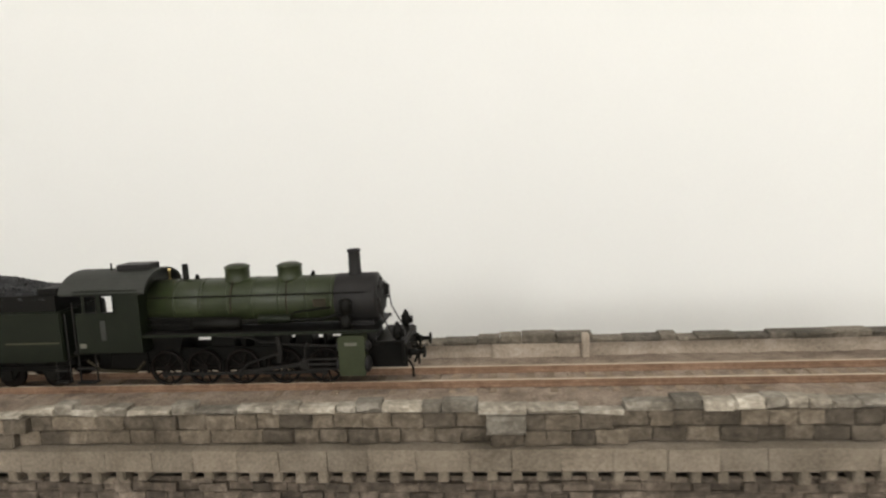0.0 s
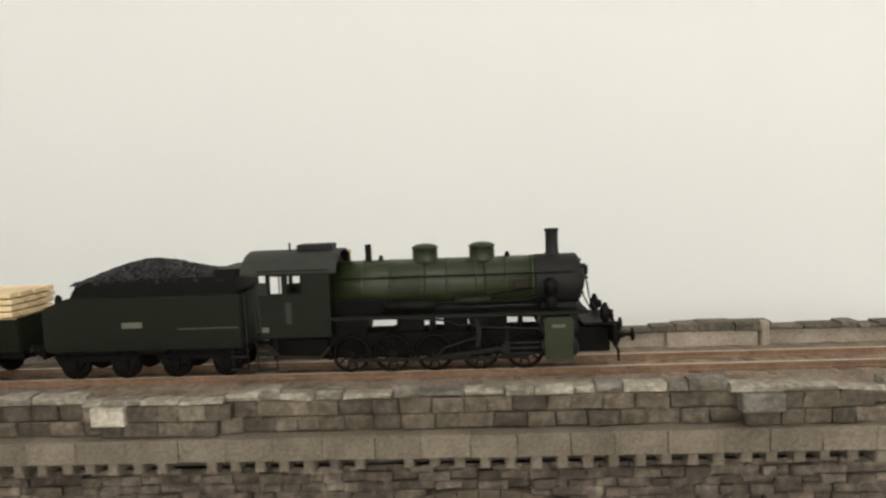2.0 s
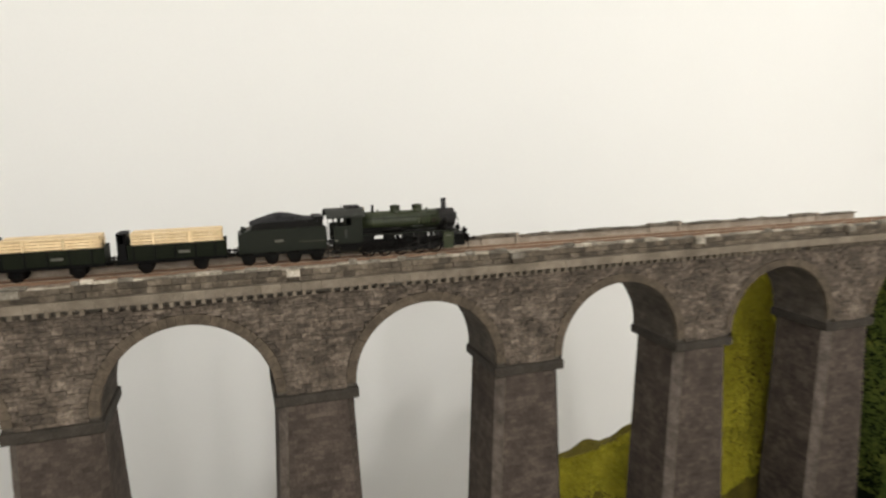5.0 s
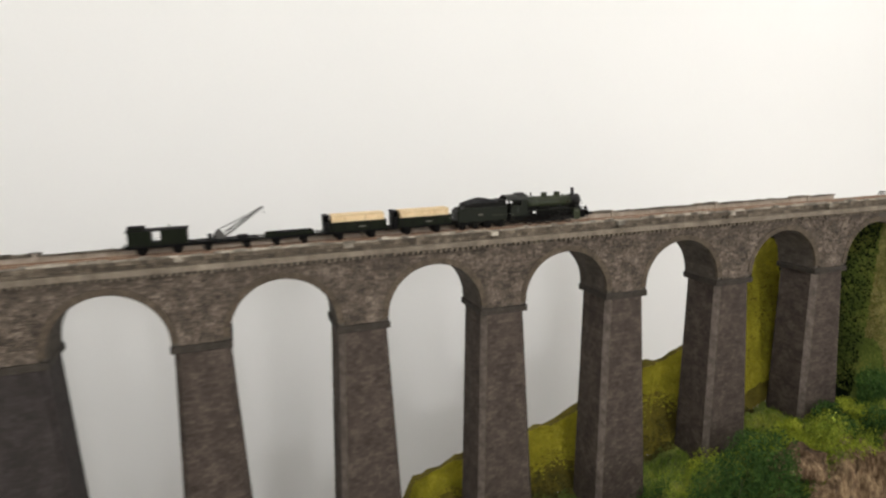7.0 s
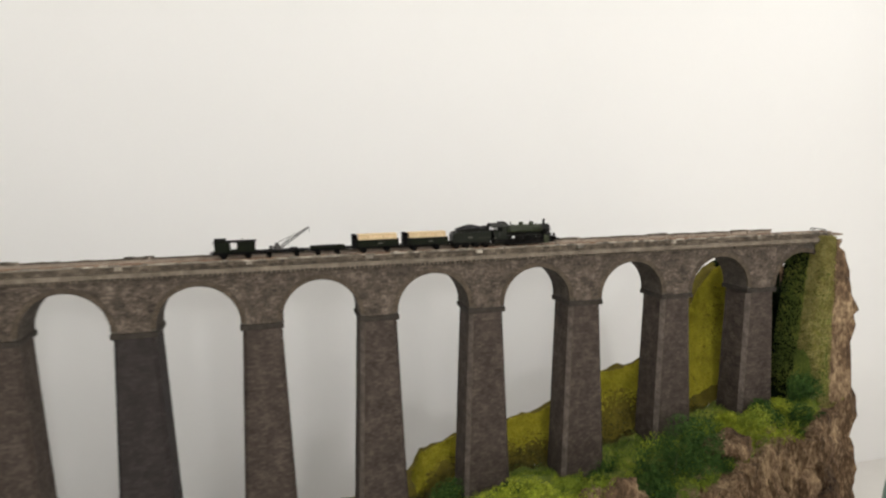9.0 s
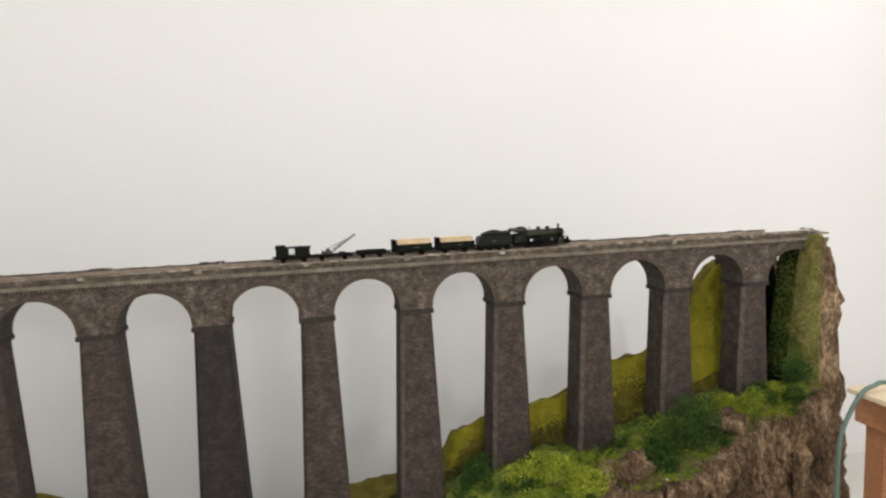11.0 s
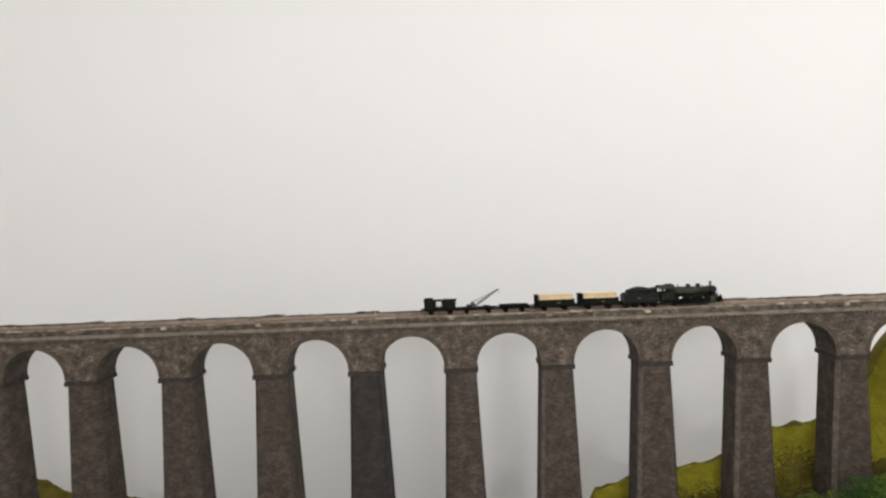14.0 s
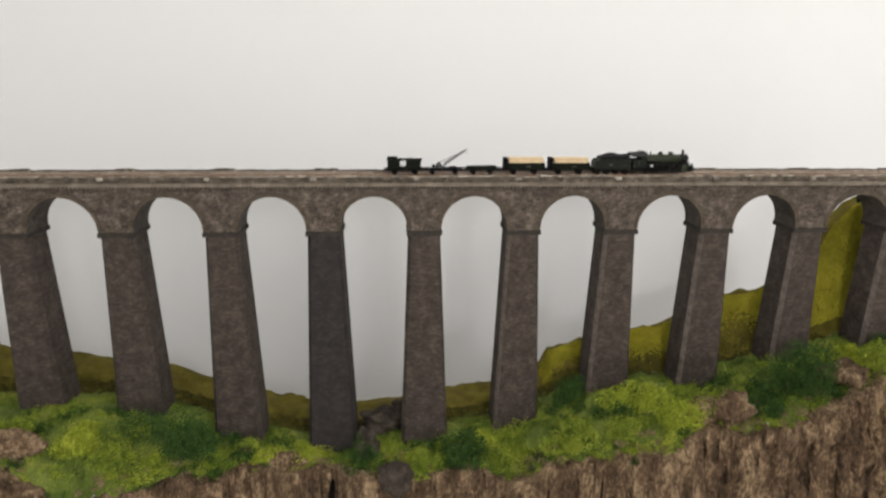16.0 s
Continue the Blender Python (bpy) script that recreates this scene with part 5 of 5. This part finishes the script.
def flat_wagon(x, half):
    e = thing("low_wagon", *at_rail(x), "low black two-axle model wagon with shallow sides", "wagon")
    running_gear(e, half, half - 13, 4.6)
    part("floor", boxed(-half, half, -13.4, 13.4, 12.2, 13.2, 0.2), wagon_black, e)
    for s in (-1, 1):
        part("side_board", boxed(-half + 0.4, half - 0.4, s * 13.4 - 0.4, s * 13.4 + 0.4, 13.0, 16.6, 0.2), wagon_green, e)
        for px in (-0.6, -0.2, 0.2, 0.6):
            part("stanchion", boxed(px * half - 0.6, px * half + 0.6, s * 13.9 - 0.4, s * 13.9 + 0.4, 10, 16.8, 0.1), wagon_black, e)
    for xx in (-half, half):
        part("end_board", boxed(xx - 0.4, xx + 0.4, -13.2, 13.2, 13.0, 16.8, 0.2), wagon_green, e)
    part("crate", boxed(-half * 0.5, half * 0.35, -9, 9, 13.2, 17.6, 0.4), wagon_black, e, "low dark crate")
    return e


def crane_wagon(x):
    half = 37.0
    e = thing("crane_wagon", *at_rail(x), "black model crane wagon with a raised lattice jib", "crane wagon")
    running_gear(e, half, 24, 4.6)
    part("deck", boxed(-half, half, -13, 13, 12.2, 13.6, 0.2), wagon_black, e)
    part("turntable", lathe(bmesh.new(), ((7.5, 13.6), (7.5, 14.8), (6.0, 15.2)), (-8, 0, 0), "Z", 24), lattice_grey, e)
    bm = bmesh.new()
    for y in (-4.2, 4.2):
        prism(bm, ((-18, 15), (-2, 15), (-2.5, 18), (-9, 25.5), (-12, 25.5), (-17, 19)), y - 0.5, y + 0.5)
    part("crane_frame", bm, lattice_grey, e)
    bm = bmesh.new()
    rod(bm, (-11, -5.4, 19.6), (-11, 5.4, 19.6), 2.6, 16)
    rod(bm, (-14.5, -6, 17), (-14.5, 6, 17), 1.6, 14)
    part("winch_drum", bm, loco_black, e)
    part("gear_wheel", lathe(bmesh.new(), ((3.4, -5.9), (3.4, -5.1), (1.0, -5.0)), (-11, 0, 19.6), "Y", 20), lattice_grey, e)
    part("counterweight", boxed(-24, -18.5, -5.5, 5.5, 15.5, 20.5, 0.5), loco_black, e)
    # jib: two chords each side with lacing
    bm = bmesh.new()
    a, b = Vector((-2, 0, 16)), Vector((47, 0, 51))
    for y in (-3.4, 3.4):
        for off in (0, 6.0):
            rod(bm, (a.x, y, a.z + off), (b.x, y * 0.35, b.z + off * 0.25), 0.6, 6)
        n = 14
        for i in range(n):
            t0, t1 = i / n, (i + 1) / n
            p, q = a.lerp(b, t0), a.lerp(b, t1)
            k0, k1 = 1 - 0.65 * t0, 1 - 0.65 * t1
            o0, o1 = 6.0 * (1 - 0.75 * t0), 6.0 * (1 - 0.75 * t1)
            if i % 2:
                rod(bm, (p.x, y * k0, p.z), (q.x, y * k1, q.z + o1), 0.35, 5)
            else:
                rod(bm, (p.x, y * k0, p.z + o0), (q.x, y * k1, q.z), 0.35, 5)
    for i in range(8):
        t = i / 7
        p, k = a.lerp(b, t), 1 - 0.65 * t
        rod(bm, (p.x, -3.4 * k, p.z), (p.x, 3.4 * k, p.z), 0.25, 5)
    rod(bm, (47, -2, 51), (47, 2, 51), 1.3, 12)
    part("jib", bm, lattice_grey, e, "slender grey lattice jib")
    bm = bmesh.new()
    for y in (-3, 3):
        rod(bm, (-10.5, y, 25.5), (30, y * 0.5, 42), 0.22, 5)
        rod(bm, (-10.5, y, 25.5), (45, y * 0.4, 51.5), 0.16, 5)
    part("tie_rod", bm, lattice_grey, e)
    bm = pipe(bmesh.new(), [(47.5, 0, 50), (47.5, 0, 46)], 0.14, 5)
    pipe(bm, [(47.5, 0, 46), (48.4, 0, 44.8), (47.6, 0, 43.6), (46.7, 0, 44.4)], 0.35, 6)
    part("hook", bm, loco_black, e)
    part("tool_chest", boxed(12, 26, -8, 8, 13.6, 16.4, 0.4), wagon_black, e)
    return e


def service_van(x):
    """A dark works van: brake cabin with a cupola, open middle and a store hut under one roof."""
    half = 37.0
    e = thing("works_van", *at_rail(x), "dark green works van with two huts and an open middle", "wagon")
    running_gear(e, half, 21)
    part("floor", boxed(-half, half, -13.6, 13.6, 12.2, 13.4, 0.2), wagon_black, e)
    for name, x0, x1, top in (("brake_hut", -36, -10, 31.2), ("store_hut", 2, 33, 31.2)):
        bm = bmesh.new()
        for s in (-1, 1):
            box(bm, x0, x1, s * 13 - 0.5, s * 13 + 0.5, 13.2, top, 0.1)
        box(bm, x0, x0 + 1, -12.6, 12.6, 13.2, top, 0.1)
        box(bm, x1 - 1, x1, -12.6, 12.6, 13.2, top, 0.1)
        hut = part(name, bm, wagon_green, e)
        n = int((x1 - x0) / 3.6)
        for i in range(1, n):
            part("board_strip", boxed(x0 + i * (x1 - x0) / n - 0.2, x0 + i * (x1 - x0) / n + 0.2, -13.75, -13.45, 13.4, top - 0.4), wagon_black, hut)
    for name, x0, x1, top, wide in (("roof", -37.5, 35, 30.6, 14.2), ("cupola_roof", -36, -16, 34.6, 9.5)):
        arcs = [(wide * math.sin(radians(a)), top - 1.2 + 3.0 * math.cos(radians(a))) for a in range(-70, 71, 14)]
        bmr = bmesh.new()
        ring = arcs + [(y, z + 0.9) for y, z in arcs[::-1]]
        va = [bmr.verts.new((x0, y, z)) for y, z in ring]
        vb = [bmr.verts.new((x1, y, z)) for y, z in ring]
        k = len(ring)
        for i in range(k):
            bmr.faces.new((va[i], va[(i + 1) % k], vb[(i + 1) % k], vb[i]))
        m = len(arcs)
        for i in range(m - 1):
            bmr.faces.new((va[i + 1], va[i], va[k - 1 - i], va[k - 2 - i]))
            bmr.faces.new((vb[i], vb[i + 1], vb[k - 2 - i], vb[k - 1 - i]))
        bmesh.ops.recalc_face_normals(bmr, faces=bmr.faces)
        part(name, bmr, wagon_black, e)
    part("cupola", boxed(-34.5, -17.5, -8.6, 8.6, 31.5, 35.2, 0.2), wagon_green, e)
    part("stove_pipe", rod(bmesh.new(), (12, 3, 32), (12, 3, 36.0), 0.9, 10), loco_black, e)
    for s in (-1, 1):
        part("low_side", boxed(-10, 2, s * 13 - 0.4, s * 13 + 0.4, 13.2, 15.6, 0.1), wagon_green, e)
        bm = bmesh.new()
        rod(bm, (-10, s * 13, 18.2), (2, s * 13, 18.2), 0.25, 6)
        part("guard_rail", bm, wagon_black, e)
    return e


locomotive()
tender()
timber_wagon(-245.5)
timber_load(-245.5, 3)
timber_wagon(-341)
timber_load(-341, 4)
flat_wagon(-429, 31)
crane_wagon(-509)
service_van(-590)

# ---- assumed lamps out of view and loose things in the room ----
for lx, ly, lz, lw, ls in LAMPS:
    e = thing("assumed_pendant", lx, ly, RZ1, "assumed small white pendant lamp, out of view, switched on", "lamp", "ceiling lamps")
    link(lathe(bmesh.new(), ((0.045, 0.0), (0.045, -0.012), (0.012, -0.022), (0.001, -0.022)), (0, 0, 0), "Z", 24), "canopy", room_paint, e, "", True)
    top = lz - RZ1 + ls + 0.03
    link(rod(bmesh.new(), (0, 0, -0.01), (0, 0, top), 0.003, 8), "cord", room_paint, e)
    link(lathe(bmesh.new(), ((0.02, top), (0.05, top - 0.004), (0.085, top - 0.022), (0.083, top - 0.024), (0.048, top - 0.008), (0.018, top - 0.006)), (0, 0, 0), "Z", 32, True), "shade", room_paint, e, "shallow white shade", True)

shelf = thing("wooden_shelf", 0.69, -0.586, -0.0852, "reddish brown timber shelf with a pale plywood top", "shelf")
link(boxed(0.007, 0.70, -0.60, -0.002, 0.0, 0.040, 0.0015), "body", board_brown, shelf)
link(boxed(0.0, 0.71, -0.61, 0.006, 0.040, 0.0475, 0.001), "top", plywood, shelf, "pale plywood top")
for lx in (0.03, 0.66):
    for ly in (-0.56, -0.03):
        link(boxed(lx - 0.015, lx + 0.015, ly - 0.015, ly + 0.015, RZ0 + 0.0852, 0.0), "leg", board_brown, shelf)


def hose():
    pts = ((0.90, -0.70, -0.034), (0.80, -0.64, -0.031), (0.7291, -0.61, -0.0255), (0.7075, -0.61, -0.0275), (0.689, -0.61, -0.0338), (0.6773, -0.61, -0.0476), (0.6667, -0.61, -0.0642), (0.658, -0.61, -0.0811), (0.6531, -0.61, -0.0992), (0.651, -0.61, -0.1195), (0.6503, -0.61, -0.1524), (0.65, -0.61, -0.30), (0.66, -0.605, -0.6), (0.67, -0.60, -0.948))
    fine = []
    for i in range(len(pts) - 1):
        p = [Vector(pts[max(0, min(len(pts) - 1, i + k))]) for k in (-1, 0, 1, 2)]
        for j in range(8):
            t = j / 8
            fine.append(0.5 * (2 * p[1] + (p[2] - p[0]) * t + (2 * p[0] - 5 * p[1] + 4 * p[2] - p[3]) * t * t + (3 * p[1] - p[0] - 3 * p[2] + p[3]) * t ** 3))
    fine.append(Vector(pts[-1]))
    bm = bmesh.new()
    rings = []
    for i, q in enumerate(fine):
        d = (fine[min(i + 1, len(fine) - 1)] - fine[max(i - 1, 0)]).normalized()
        a = d.cross(Vector((0, 1, 0))).normalized()
        b = d.cross(a)
        rings.append([bm.verts.new(q + (a * math.cos(k * math.pi / 5) + b * math.sin(k * math.pi / 5)) * 0.0032) for k in range(10)])
    for p, q in zip(rings[:-1], rings[1:]):
        for k in range(10):
            bm.faces.new((p[k], p[(k + 1) % 10], q[(k + 1) % 10], q[k]))
    bmesh.ops.recalc_face_normals(bm, faces=bm.faces)
    return tagged(link(bm, "cable", hose_green, None, "", True), "grey-green cable draped over the shelf edge", "cable")


hose()
